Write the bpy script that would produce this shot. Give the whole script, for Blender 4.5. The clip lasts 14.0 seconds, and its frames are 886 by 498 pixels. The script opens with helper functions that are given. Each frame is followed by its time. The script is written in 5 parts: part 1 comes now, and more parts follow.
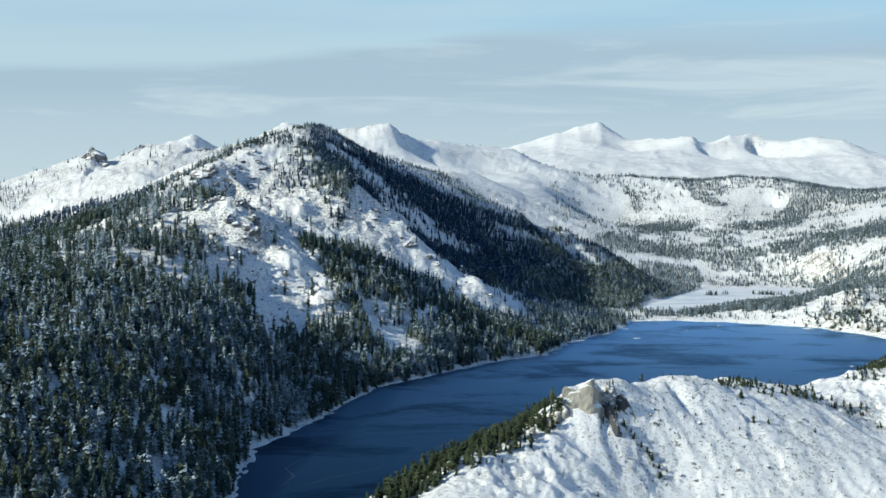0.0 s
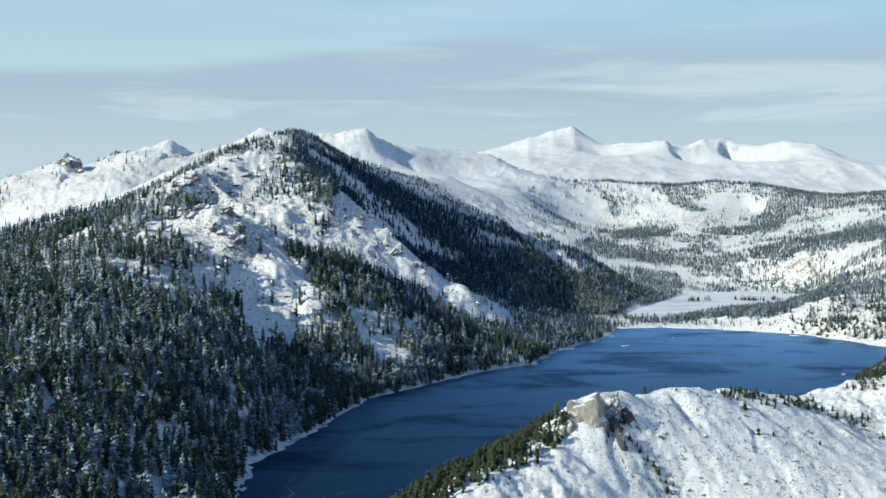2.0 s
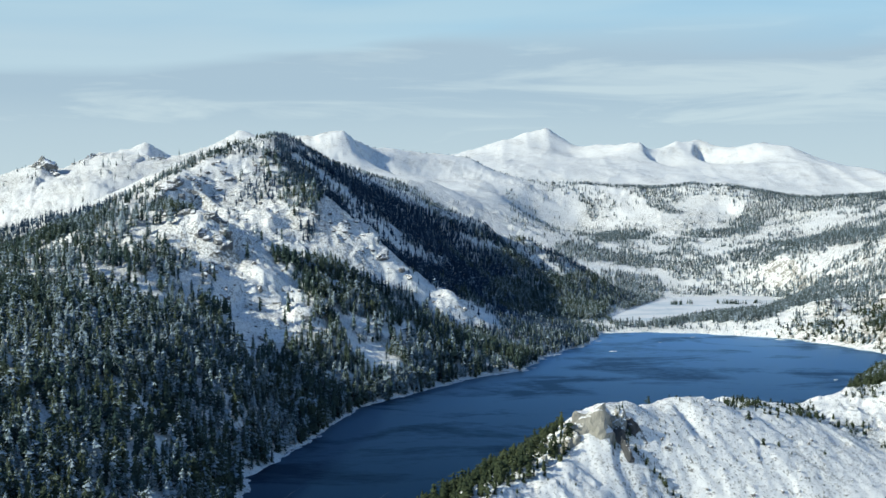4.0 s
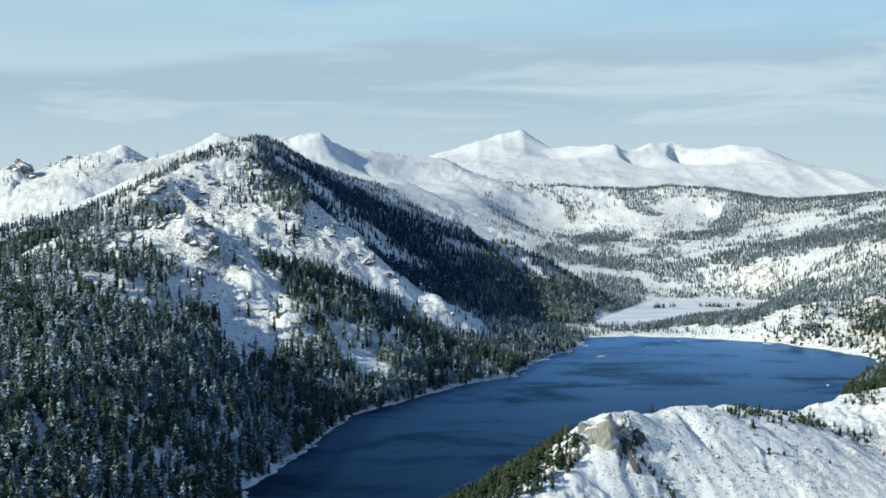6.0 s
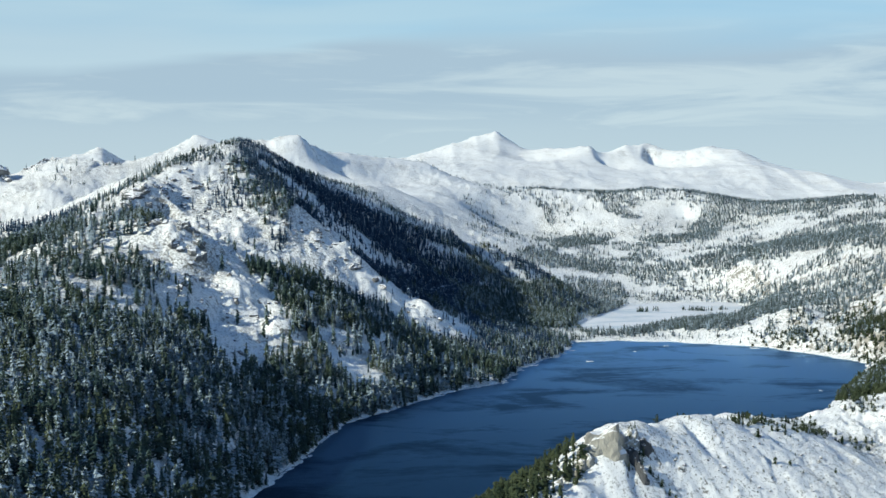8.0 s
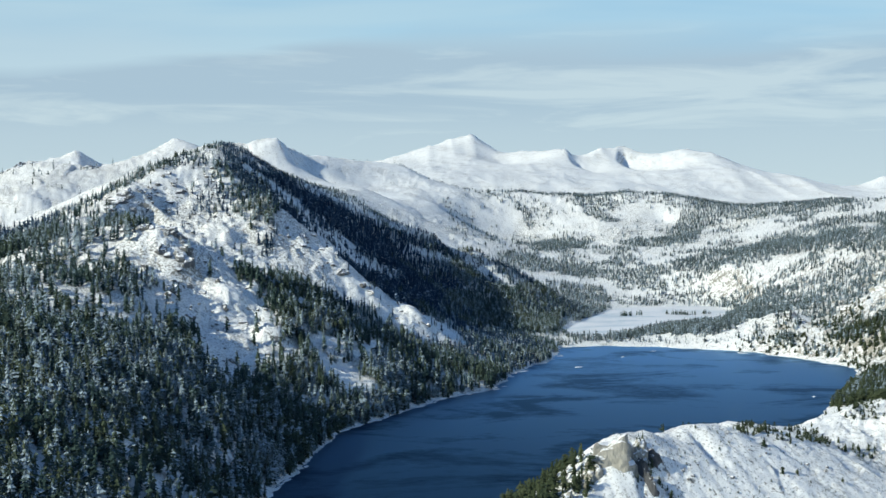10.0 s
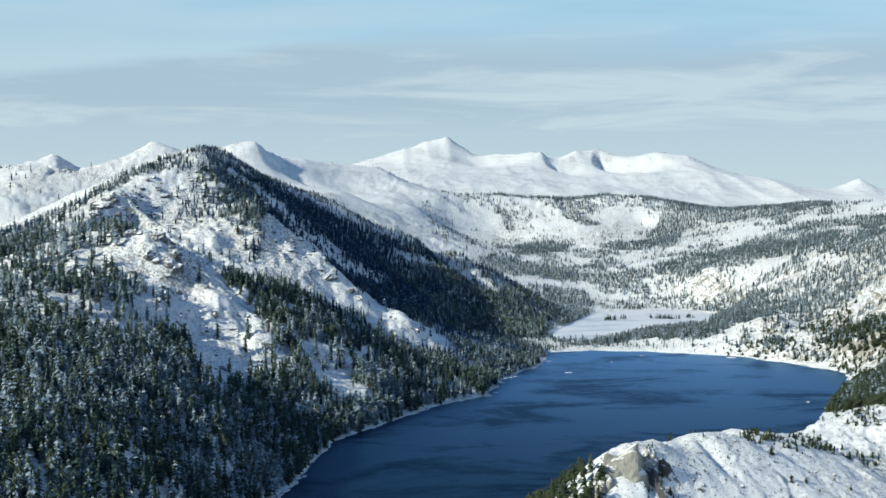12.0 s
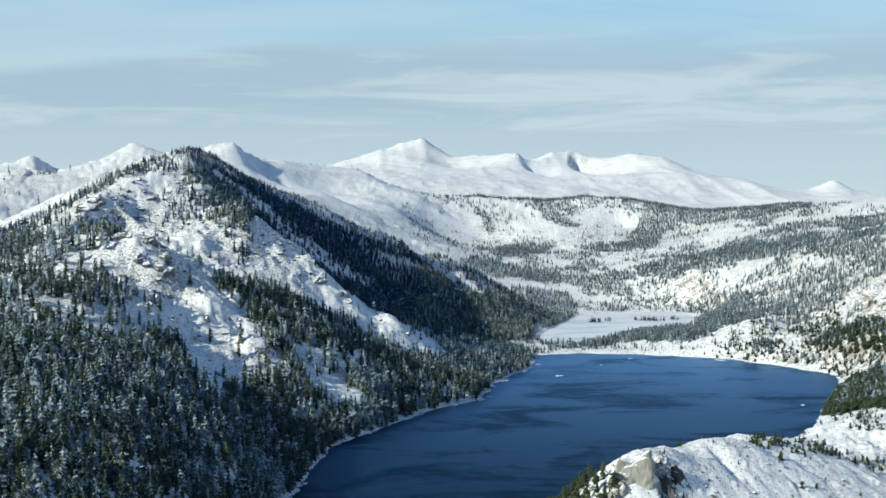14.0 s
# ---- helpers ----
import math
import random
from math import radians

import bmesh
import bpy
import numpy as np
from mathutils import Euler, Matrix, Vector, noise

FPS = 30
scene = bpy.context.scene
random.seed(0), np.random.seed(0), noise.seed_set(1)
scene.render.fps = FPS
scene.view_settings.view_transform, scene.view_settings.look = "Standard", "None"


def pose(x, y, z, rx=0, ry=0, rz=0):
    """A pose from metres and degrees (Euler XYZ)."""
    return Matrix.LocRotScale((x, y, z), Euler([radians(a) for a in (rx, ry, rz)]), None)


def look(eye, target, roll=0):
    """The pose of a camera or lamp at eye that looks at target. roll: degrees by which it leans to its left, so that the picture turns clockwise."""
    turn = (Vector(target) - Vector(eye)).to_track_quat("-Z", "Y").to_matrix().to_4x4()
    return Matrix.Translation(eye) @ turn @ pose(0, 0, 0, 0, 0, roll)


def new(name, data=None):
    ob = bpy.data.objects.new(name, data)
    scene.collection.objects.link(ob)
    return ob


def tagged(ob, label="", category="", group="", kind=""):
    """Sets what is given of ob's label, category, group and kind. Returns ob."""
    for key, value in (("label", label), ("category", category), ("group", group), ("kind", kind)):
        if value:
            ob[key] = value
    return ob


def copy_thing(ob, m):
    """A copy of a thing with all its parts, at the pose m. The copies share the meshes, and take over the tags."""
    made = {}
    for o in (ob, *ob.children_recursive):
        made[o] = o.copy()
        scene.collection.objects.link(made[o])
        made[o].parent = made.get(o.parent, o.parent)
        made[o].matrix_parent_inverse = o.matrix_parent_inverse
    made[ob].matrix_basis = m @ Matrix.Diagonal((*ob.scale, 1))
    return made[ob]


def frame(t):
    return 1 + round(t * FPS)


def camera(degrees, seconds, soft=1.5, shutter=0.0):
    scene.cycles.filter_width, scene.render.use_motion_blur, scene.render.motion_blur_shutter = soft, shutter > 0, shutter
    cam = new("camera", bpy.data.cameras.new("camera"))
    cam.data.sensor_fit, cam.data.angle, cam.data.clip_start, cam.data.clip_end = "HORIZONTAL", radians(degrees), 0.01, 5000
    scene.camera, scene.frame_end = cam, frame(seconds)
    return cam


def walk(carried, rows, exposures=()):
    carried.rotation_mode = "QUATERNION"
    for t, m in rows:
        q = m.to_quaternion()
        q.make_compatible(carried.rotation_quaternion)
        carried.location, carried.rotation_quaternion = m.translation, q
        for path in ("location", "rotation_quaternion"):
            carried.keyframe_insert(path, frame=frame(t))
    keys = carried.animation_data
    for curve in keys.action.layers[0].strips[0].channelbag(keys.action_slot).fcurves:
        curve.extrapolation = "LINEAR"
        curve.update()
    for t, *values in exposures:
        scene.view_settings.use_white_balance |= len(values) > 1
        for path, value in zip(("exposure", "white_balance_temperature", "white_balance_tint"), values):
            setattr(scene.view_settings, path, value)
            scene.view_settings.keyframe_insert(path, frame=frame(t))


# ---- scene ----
cam = camera(35.0, 14.0, soft=1.48)
PATH = [  # seconds, metres, degrees
    (0, 62.93, -44.35, 148.68, 87.545, -0.030, 4.447),
    (1, 53.64, -37.29, 150.31, 87.639, 0.032, 3.794),
    (2, 44.43, -30.70, 152.02, 87.691, 0.073, 3.148),
    (3, 35.33, -24.41, 153.76, 87.716, 0.096, 2.508),
    (4, 26.34, -18.28, 155.49, 87.727, 0.109, 1.873),
    (5, 17.46, -12.22, 157.18, 87.734, 0.117, 1.243),
    (6, 8.69, -6.14, 158.80, 87.744, 0.123, 0.618),
    (7, 0.00, 0.00, 160.33, 87.762, 0.129, -0.005),
    (8, -8.64, 6.23, 161.74, 87.791, 0.139, -0.625),
    (9, -17.27, 12.52, 163.03, 87.830, 0.153, -1.243),
    (10, -25.95, 18.86, 164.19, 87.876, 0.170, -1.861),
    (11, -34.72, 25.15, 165.21, 87.925, 0.189, -2.477),
    (12, -43.66, 31.32, 166.10, 87.969, 0.206, -3.095),
    (13, -52.85, 37.22, 166.86, 87.998, 0.218, -3.713),
    (14, -62.38, 42.71, 167.51, 88.000, 0.219, -4.334),
]
walk(cam, [(t, pose(x, y, z, rx, ry, rz)) for t, x, y, z, rx, ry, rz in PATH],
     exposures=[(0, 0.04, 6350, 3.0), (14, 0.04, 6350, 3.0)])

# ---- light: low winter sun from the south, thin cirrus over a blue sky ----
SUN_ELEVATION, SUN_AZIMUTH = 26.5, 240.0          # degrees; azimuth clockwise from +y
sun_way = Vector((math.sin(radians(SUN_AZIMUTH)) * math.cos(radians(SUN_ELEVATION)),
                  math.cos(radians(SUN_AZIMUTH)) * math.cos(radians(SUN_ELEVATION)), math.sin(radians(SUN_ELEVATION))))
sun = new("sun", bpy.data.lights.new("sun", "SUN"))
sun.data.energy, sun.data.angle, sun.data.color = 4.85, radians(0.53), (1.0, 0.935, 0.79)
sun.matrix_world = look(sun_way * 900, (0, 0, 0))


def link_nodes(tree, *pairs):
    for a, b in pairs:
        tree.links.new(a, b)


def node(tree, kind, **values):
    n = tree.nodes.new(kind)
    for key, value in values.items():
        if key in n.inputs:
            n.inputs[key].default_value = value
    return n


def math_node(tree, op, a, b=0.0, clamp=False):
    n = tree.nodes.new("ShaderNodeMath")
    n.operation, n.use_clamp = op, clamp
    for i, v in enumerate((a, b)):
        if isinstance(v, (int, float)):
            n.inputs[i].default_value = v
        else:
            tree.links.new(v, n.inputs[i])
    return n.outputs[0]


def ramp(tree, fac, *stops):
    """A colour ramp; stops are (place, colour or grey)."""
    n = tree.nodes.new("ShaderNodeValToRGB")
    e = n.color_ramp.elements
    while len(e) < len(stops):
        e.new(0.5)
    for k, (at, c) in zip(e, stops):
        k.position = at
        k.color = (c, c, c, 1) if isinstance(c, (int, float)) else (*c, 1)
    tree.links.new(fac, n.inputs["Fac"])
    return n.outputs["Color"]


def mix(tree, fac, a, b):
    n = tree.nodes.new("ShaderNodeMix")
    n.data_type = "RGBA"
    for socket, v in ((n.inputs[0], fac), (n.inputs[6], a), (n.inputs[7], b)):
        if isinstance(v, (int, float)):
            socket.default_value = v
        elif isinstance(v, tuple):
            socket.default_value = (*v, 1)
        else:
            tree.links.new(v, socket)
    return n.outputs[2]


def noise_tex(tree, vector, scale, detail=4.0, rough=0.55, warp=0.0):
    n = node(tree, "ShaderNodeTexNoise", Scale=scale, Detail=detail, Roughness=rough, Distortion=warp)
    tree.links.new(vector, n.inputs["Vector"])
    return n.outputs["Fac"]


def stretched(tree, vector, sx, sy, sz, turn=0.0):
    n = tree.nodes.new("ShaderNodeMapping")
    n.inputs["Scale"].default_value = (sx, sy, sz)
    n.inputs["Rotation"].default_value = (0, 0, radians(turn))
    tree.links.new(vector, n.inputs["Vector"])
    return n.outputs["Vector"]


world = bpy.data.worlds.new("winter_sky")
scene.world = world
world.use_nodes = True
wt = world.node_tree
wt.nodes.clear()
sky = wt.nodes.new("ShaderNodeTexSky")
sky.sky_type, sky.sun_disc = "NISHITA", False
sky.sun_elevation, sky.sun_rotation = radians(SUN_ELEVATION), radians(SUN_AZIMUTH)
sky.altitude, sky.air_density, sky.dust_density, sky.ozone_density = 2400, 1.0, 0.0, 4.0
coords = wt.nodes.new("ShaderNodeTexCoord")
parts = wt.nodes.new("ShaderNodeSeparateXYZ")
wt.links.new(coords.outputs["Generated"], parts.inputs[0])
dx, dz = parts.outputs["X"], parts.outputs["Z"]
# a grey-blue sheet of high cloud with a ragged upper edge, paler streaks in it, blue above
flat = wt.nodes.new("ShaderNodeCombineXYZ")
link_nodes(wt, (math_node(wt, "MULTIPLY", dx, 3.0), flat.inputs[0]), (math_node(wt, "MULTIPLY", dz, 26.0), flat.inputs[1]),
           (math_node(wt, "MULTIPLY", parts.outputs["Y"], 1.0), flat.inputs[2]))
swell = noise_tex(wt, flat.outputs[0], 1.1, 3.0, 0.5, 0.3)
wisps = noise_tex(wt, flat.outputs[0], 2.1, 6.0, 0.6, 0.7)
across = math_node(wt, "ADD", math_node(wt, "MULTIPLY", dx, 1.0), 0.5)      # 0.12 far left, 0.75 far right
edge = math_node(wt, "ADD", math_node(wt, "ADD", 0.083, math_node(wt, "MULTIPLY", ramp(wt, across, (0.25, 0.0), (0.46, 1.0)), 0.026)),
                 math_node(wt, "MULTIPLY", math_node(wt, "SUBTRACT", swell, 0.5), 0.03))
sharp = math_node(wt, "SUBTRACT", 130.0, math_node(wt, "MULTIPLY", ramp(wt, across, (0.40, 0.0), (0.52, 1.0)), 95.0))
above = math_node(wt, "ADD", math_node(wt, "MULTIPLY", math_node(wt, "SUBTRACT", edge, dz), sharp), 0.5, True)
rim = math_node(wt, "SUBTRACT", 1.0, math_node(wt, "MULTIPLY", math_node(wt, "SUBTRACT", dz, edge), 28.0), True)
rim = math_node(wt, "MULTIPLY", rim, ramp(wt, across, (0.38, 0.85), (0.56, 0.1)))
# white streaks gather on the right and in a low band
right = math_node(wt, "MULTIPLY", ramp(wt, across, (0.50, 0.0), (0.60, 1.0)), ramp(wt, dz, (0.052, 0.0), (0.066, 1.0), (0.082, 1.0), (0.094, 0.0)))
band = math_node(wt, "MULTIPLY", ramp(wt, dz, (0.044, 0.3), (0.052, 1.0), (0.057, 1.0), (0.064, 0.0)), 0.8)
gather = math_node(wt, "MULTIPLY", math_node(wt, "MAXIMUM", right, band), 0.14)
streak = ramp(wt, math_node(wt, "ADD", wisps, gather), (0.52, 0.0), (0.72, 1.0))
low = ramp(wt, dz, (0.0, 0.55), (0.045, 0.30), (0.070, 0.0))
pale = math_node(wt, "MAXIMUM", math_node(wt, "MULTIPLY", streak, 0.62), low)
SKY_STRENGTH = 0.15
bg_sky = node(wt, "ShaderNodeBackground", Strength=SKY_STRENGTH)
bg_cloud = node(wt, "ShaderNodeBackground", Strength=1.0)
wt.links.new(sky.outputs["Color"], bg_sky.inputs["Color"])
veil = mix(wt, ramp(wt, swell, (0.40, 0.0), (0.62, 1.0)), (0.37, 0.57, 0.73), (0.455, 0.625, 0.74))
veil = mix(wt, rim, veil, (0.50, 0.66, 0.75))
haze_left = math_node(wt, "MULTIPLY", ramp(wt, across, (0.30, 0.9), (0.50, 0.0)), ramp(wt, dz, (0.105, 1.0), (0.135, 0.25)))
veil = mix(wt, haze_left, veil, mix(wt, swell, (0.47, 0.60, 0.70), (0.57, 0.67, 0.73)))
bank = mix(wt, pale, (0.415, 0.525, 0.635), (0.64, 0.73, 0.775))
wt.links.new(mix(wt, above, veil, bank), bg_cloud.inputs["Color"])
blend = wt.nodes.new("ShaderNodeMixShader")
world_out = wt.nodes.new("ShaderNodeOutputWorld")
fade = ramp(wt, dz, (0.135, 1.0), (0.22, 0.03))
cover = math_node(wt, "MULTIPLY", math_node(wt, "ADD", 0.88, math_node(wt, "MULTIPLY", above, 0.08)), fade)
link_nodes(wt, (cover, blend.inputs[0]), (bg_sky.outputs[0], blend.inputs[1]), (bg_cloud.outputs[0], blend.inputs[2]),
           (blend.outputs[0], world_out.inputs["Surface"]))


# ---- materials ----
def material(name, rough=0.8):
    m = bpy.data.materials.new(name)
    m.use_nodes = True
    t = m.node_tree
    b = t.nodes["Principled BSDF"]
    b.inputs["Roughness"].default_value = rough
    b.inputs["Specular IOR Level"].default_value = 0.25
    g = t.nodes.new("ShaderNodeNewGeometry")
    return m, t, b, g


def bump(t, b, fac, strength, distance):
    n = node(t, "ShaderNodeBump", Strength=strength, Distance=distance)
    t.links.new(fac, n.inputs["Height"])
    t.links.new(n.outputs["Normal"], b.inputs["Normal"])


def snow_ground():
    """Wind-packed snow; granite and scree show where it is steep or scoured."""
    m, t, b, g = material("snow_and_granite", 0.75)
    pos = g.outputs["Position"]
    sep = t.nodes.new("ShaderNodeSeparateXYZ")
    t.links.new(g.outputs["Normal"], sep.inputs[0])
    broad = noise_tex(t, pos, 0.012, 5, 0.6)
    grain = noise_tex(t, pos, 0.11, 6, 0.68, 0.3)
    fine = noise_tex(t, pos, 0.45, 4, 0.65)
    fractal = noise_tex(t, pos, 0.13, 9, 0.80, 0.2)
    # steepness plus noise decides what the snow covers
    steep = math_node(t, "SUBTRACT", 1.0, sep.outputs["Z"])
    where = t.nodes.new("ShaderNodeSeparateXYZ")
    t.links.new(pos, where.inputs[0])
    scour = ramp(t, math_node(t, "MULTIPLY", where.outputs["Z"], 0.005), (0.20, 0.0), (0.45, 1.0))   # wind-scoured heights
    spread = math_node(t, "ADD", noise_tex(t, pos, 0.55, 6, 0.78, 0.2), math_node(t, "MULTIPLY", scour, 0.05))
    specks = ramp(t, spread, (0.565, 0.0), (0.60, 1.0))
    bare = math_node(t, "ADD", math_node(t, "MULTIPLY", steep, 0.85),
                     math_node(t, "MULTIPLY", math_node(t, "SUBTRACT", grain, 0.5), 1.5))
    bare = math_node(t, "ADD", bare, math_node(t, "MULTIPLY", math_node(t, "SUBTRACT", fine, 0.5), 1.6))
    bare = math_node(t, "ADD", bare, math_node(t, "MULTIPLY", math_node(t, "SUBTRACT", broad, 0.5), 0.5))
    # the scoured sunny slope above the lake's east end
    sunny = math_node(t, "MULTIPLY", ramp(t, math_node(t, "MULTIPLY", where.outputs["X"], 0.001), (0.27, 0.0), (0.35, 0.7), (0.45, 1.0)),
                      ramp(t, math_node(t, "MULTIPLY", where.outputs["Y"], 0.00035), (0.364, 0.0), (0.406, 1.0), (0.655, 1.0), (0.72, 0.5), (0.88, 0.0)))
    bare = math_node(t, "ADD", bare, math_node(t, "MULTIPLY", sunny, 0.33))
    tufts = ramp(t, noise_tex(t, pos, 0.09, 6, 0.75, 0.3), (0.58, 0.0), (0.70, 1.0))
    high = ramp(t, math_node(t, "MULTIPLY", where.outputs["Z"], 0.005), (0.55, 0.0), (0.78, 1.0))
    clean = math_node(t, "MULTIPLY", high, ramp(t, math_node(t, "MULTIPLY", where.outputs["Y"], 0.00025), (0.52, 0.0), (0.64, 0.8)))
    nearby = math_node(t, "SUBTRACT", 1.0, clean)          # clean drifts on the high far slopes
    specks = math_node(t, "MAXIMUM", specks, math_node(t, "MULTIPLY", tufts, 0.4))
    bare = math_node(t, "MAXIMUM", ramp(t, bare, (0.46, 0.0), (0.53, 1.0)), math_node(t, "MULTIPLY", math_node(t, "MULTIPLY", specks, nearby), ramp(t, broad, (0.36, 0.15), (0.56, 0.95))))
    pebbles = ramp(t, math_node(t, "ADD", fractal, math_node(t, "MULTIPLY", math_node(t, "SUBTRACT", broad, 0.5), 0.2)), (0.625, 0.0), (0.66, 0.85))
    bare = math_node(t, "MAXIMUM", bare, pebbles)
    patches = ramp(t, noise_tex(t, pos, 0.022, 4, 0.6, 0.4), (0.42, 0.0), (0.66, 1.0))
    stubble = ramp(t, math_node(t, "ADD", noise_tex(t, pos, 0.42, 7, 0.78), math_node(t, "MULTIPLY", patches, 0.10)), (0.59, 0.0), (0.64, 0.6))
    bare = math_node(t, "MAXIMUM", bare, stubble)
    outcrops = ramp(t, math_node(t, "ADD", noise_tex(t, pos, 0.16, 6, 0.75, 0.3), math_node(t, "MULTIPLY", math_node(t, "SUBTRACT", broad, 0.5), 0.35)), (0.575, 0.0), (0.64, 0.6))
    bare = math_node(t, "MAXIMUM", bare, math_node(t, "MULTIPLY", outcrops, clean))
    rock = mix(t, fine, (0.06, 0.066, 0.074), (0.25, 0.245, 0.23))
    rock = mix(t, broad, rock, mix(t, grain, (0.10, 0.105, 0.105), (0.32, 0.315, 0.29)))
    snow = mix(t, broad, (0.825, 0.84, 0.832), (0.875, 0.886, 0.872))
    rock = mix(t, math_node(t, "MULTIPLY", patches, 0.55), rock, mix(t, grain, (0.16, 0.155, 0.13), (0.42, 0.39, 0.32)))
    rock = mix(t, math_node(t, "MULTIPLY", sunny, 0.75), rock, mix(t, fine, (0.26, 0.24, 0.20), (0.49, 0.465, 0.41)))
    t.links.new(mix(t, bare, snow, rock), b.inputs["Base Color"])
    bump(t, b, math_node(t, "ADD", fractal, math_node(t, "MULTIPLY", bare, 0.15)), 0.5, 1.3)
    return m


def lake_water():
    """Deep blue water; gusts roughen it in long dark and pale lanes."""
    m, t, b, g = material("lake_water", 0.6)
    pos = g.outputs["Position"]
    gusts = noise_tex(t, stretched(t, pos, 0.0080, 0.012, 1, -8), 1.0, 5, 0.58, 0.7)
    gusts = math_node(t, "ADD", gusts, math_node(t, "MULTIPLY", math_node(t, "SUBTRACT", noise_tex(t, stretched(t, pos, 0.10, 0.16, 1, -8), 1.0, 4, 0.7), 0.5), 0.22))
    lanes = ramp(t, gusts, (0.37, 0.0), (0.50, 1.0))
    t.links.new(mix(t, lanes, (0.0015, 0.009, 0.024), (0.003, 0.016, 0.040)), b.inputs["Base Color"])
    b.inputs["Specular IOR Level"].default_value = 0.0
    ripples = noise_tex(t, stretched(t, pos, 0.20, 0.42, 1, -8), 1.0, 7, 0.78)
    bump(t, b, ripples, 0.75, 1.5)
    shine = node(t, "ShaderNodeBsdfGlossy", Color=(0.45, 0.71, 0.96, 1), Roughness=0.28)
    fresnel = node(t, "ShaderNodeFresnel", IOR=1.33)
    normal = b.inputs["Normal"].links[0].from_socket
    amount = math_node(t, "MULTIPLY", math_node(t, "POWER", fresnel.outputs[0], 2.6), math_node(t, "ADD", 2.1, math_node(t, "MULTIPLY", lanes, 2.3)), True)
    both = t.nodes.new("ShaderNodeMixShader")
    link_nodes(t, (normal, shine.inputs["Normal"]), (amount, both.inputs[0]), (b.outputs[0], both.inputs[1]),
               (shine.outputs[0], both.inputs[2]), (both.outputs[0], t.nodes["Material Output"].inputs["Surface"]))
    return m


def lake_ice():
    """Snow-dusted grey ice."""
    m, t, b, g = material("snow_dusted_ice", 0.45)
    pos = g.outputs["Position"]
    drift = noise_tex(t, stretched(t, pos, 0.014, 0.022, 1, 10), 1.0, 7, 0.70, 0.6)
    t.links.new(mix(t, ramp(t, drift, (0.38, 0.0), (0.52, 1.0)), (0.56, 0.64, 0.69), (0.84, 0.85, 0.86)), b.inputs["Base Color"])
    bump(t, b, drift, 0.2, 0.5)
    return m


SNOW, WATER, ICE = snow_ground(), lake_water(), lake_ice()


# ---- the lie of the land: crests, spurs, gullies and valley floors (x, y, height in metres) ----
CREST_FAR = [(-700, 4500, 150), (-73, 4318, 274), (31, 4378, 316), (138, 4468, 351), (207, 4494, 370), (256, 4497, 341), (309, 4479, 308), (370, 4454, 312), (494, 4363, 314), (541, 4315, 274), (620, 4474, 318), (699, 4510, 328), (771, 4485, 300), (915, 4547, 316), (980, 4464, 306), (1062, 4427, 265), (1181, 4366, 228), (1308, 4255, 197), (1343, 4102, 194), (1384, 4049, 224), (1441, 4044, 193), (1549, 3934, 161), (2300, 3900, 140)]
PEAK_RIBS_A = [(207, 4494, 370), (211, 4382, 315), (183, 4136, 260)]
PEAK_RIBS_B = [(494, 4363, 314), (509, 4252, 272), (536, 4163, 253)]
PEAK_RIBS_C = [(681, 4509, 326), (660, 4405, 287), (696, 4327, 264)]
PEAK_HOLLOWS = [(308, 4297, 274), (278, 4396, 298), (572, 4287, 260), (556, 4346, 272), (750, 4401, 262), (723, 4430, 277), (551, 3911, 206), (791, 4334, 252)]
PEAK_RIBS_E = [(1384, 4049, 223), (1353, 3971, 202), (1302, 3853, 178)]
WEST_RIB = [(-279, 1380, 175), (-288, 1364, 165), (-290, 1328, 153)]
WEST_RIB_HOLLOW = [(-256, 1376, 156), (-235, 1362, 145), (-258, 1320, 143)]
APRON_FAR = [(-49, 3563, 199), (170, 3681, 215), (393, 3698, 200), (615, 3715, 185), (838, 3732, 174), (909, 3682, 159), (1131, 3665, 167), (1330, 3549, 155)]
CREST_WEST = [(-1500, 2200, 60), (-799, 2098, 159), (-747, 2102, 174), (-701, 2127, 188), (-668, 2140, 206), (-655, 2170, 189), (-602, 2196, 218), (-562, 2220, 228), (-526, 2243, 246), (-484, 2225, 229), (-433, 2230, 246), (-373, 2236, 271), (-430, 2420, 222), (-420, 2600, 232), (-339, 2625, 264), (-249, 2648, 276), (-218, 2720, 254), (-185, 2790, 261), (-143, 2840, 257), (-86, 2870, 248), (-28, 2880, 237), (19, 2860, 214), (54, 2850, 196), (215, 2840, 175)]
CREST_WOODED = [(215, 2840, 175), (293, 2815, 168), (425, 2796, 171), (496, 2781, 167), (593, 2808, 154), (589, 2783, 154), (700, 2694, 146), (809, 2686, 156), (899, 2629, 156), (985, 2573, 169), (1700, 2500, 200)]
FAR_BACK = [(-400, 4750, 80), (-50, 4720, 120), (200, 4800, 150), (370, 4760, 140), (540, 4700, 130), (760, 4790, 140), (960, 4760, 130), (1200, 4640, 100), (1420, 4450, 90), (1650, 4250, 80), (450, 4850, 120)]
WEST_BACK = [(-950, 2420, 40), (-780, 2440, 70), (-640, 2480, 100), (-500, 2560, 120), (-420, 2800, 130), (-260, 2980, 150), (-80, 3130, 140), (120, 3130, 120), (330, 3080, 110), (560, 3060, 105), (820, 2950, 105), (1100, 2900, 110)]
HIDDEN_VALLEY = [(-700, 1500, 60), (-520, 1650, 70), (-380, 1800, 90), (-280, 1950, 110), (-150, 2050, 115), (-30, 2120, 95), (90, 2180, 60), (180, 2120, 40)]
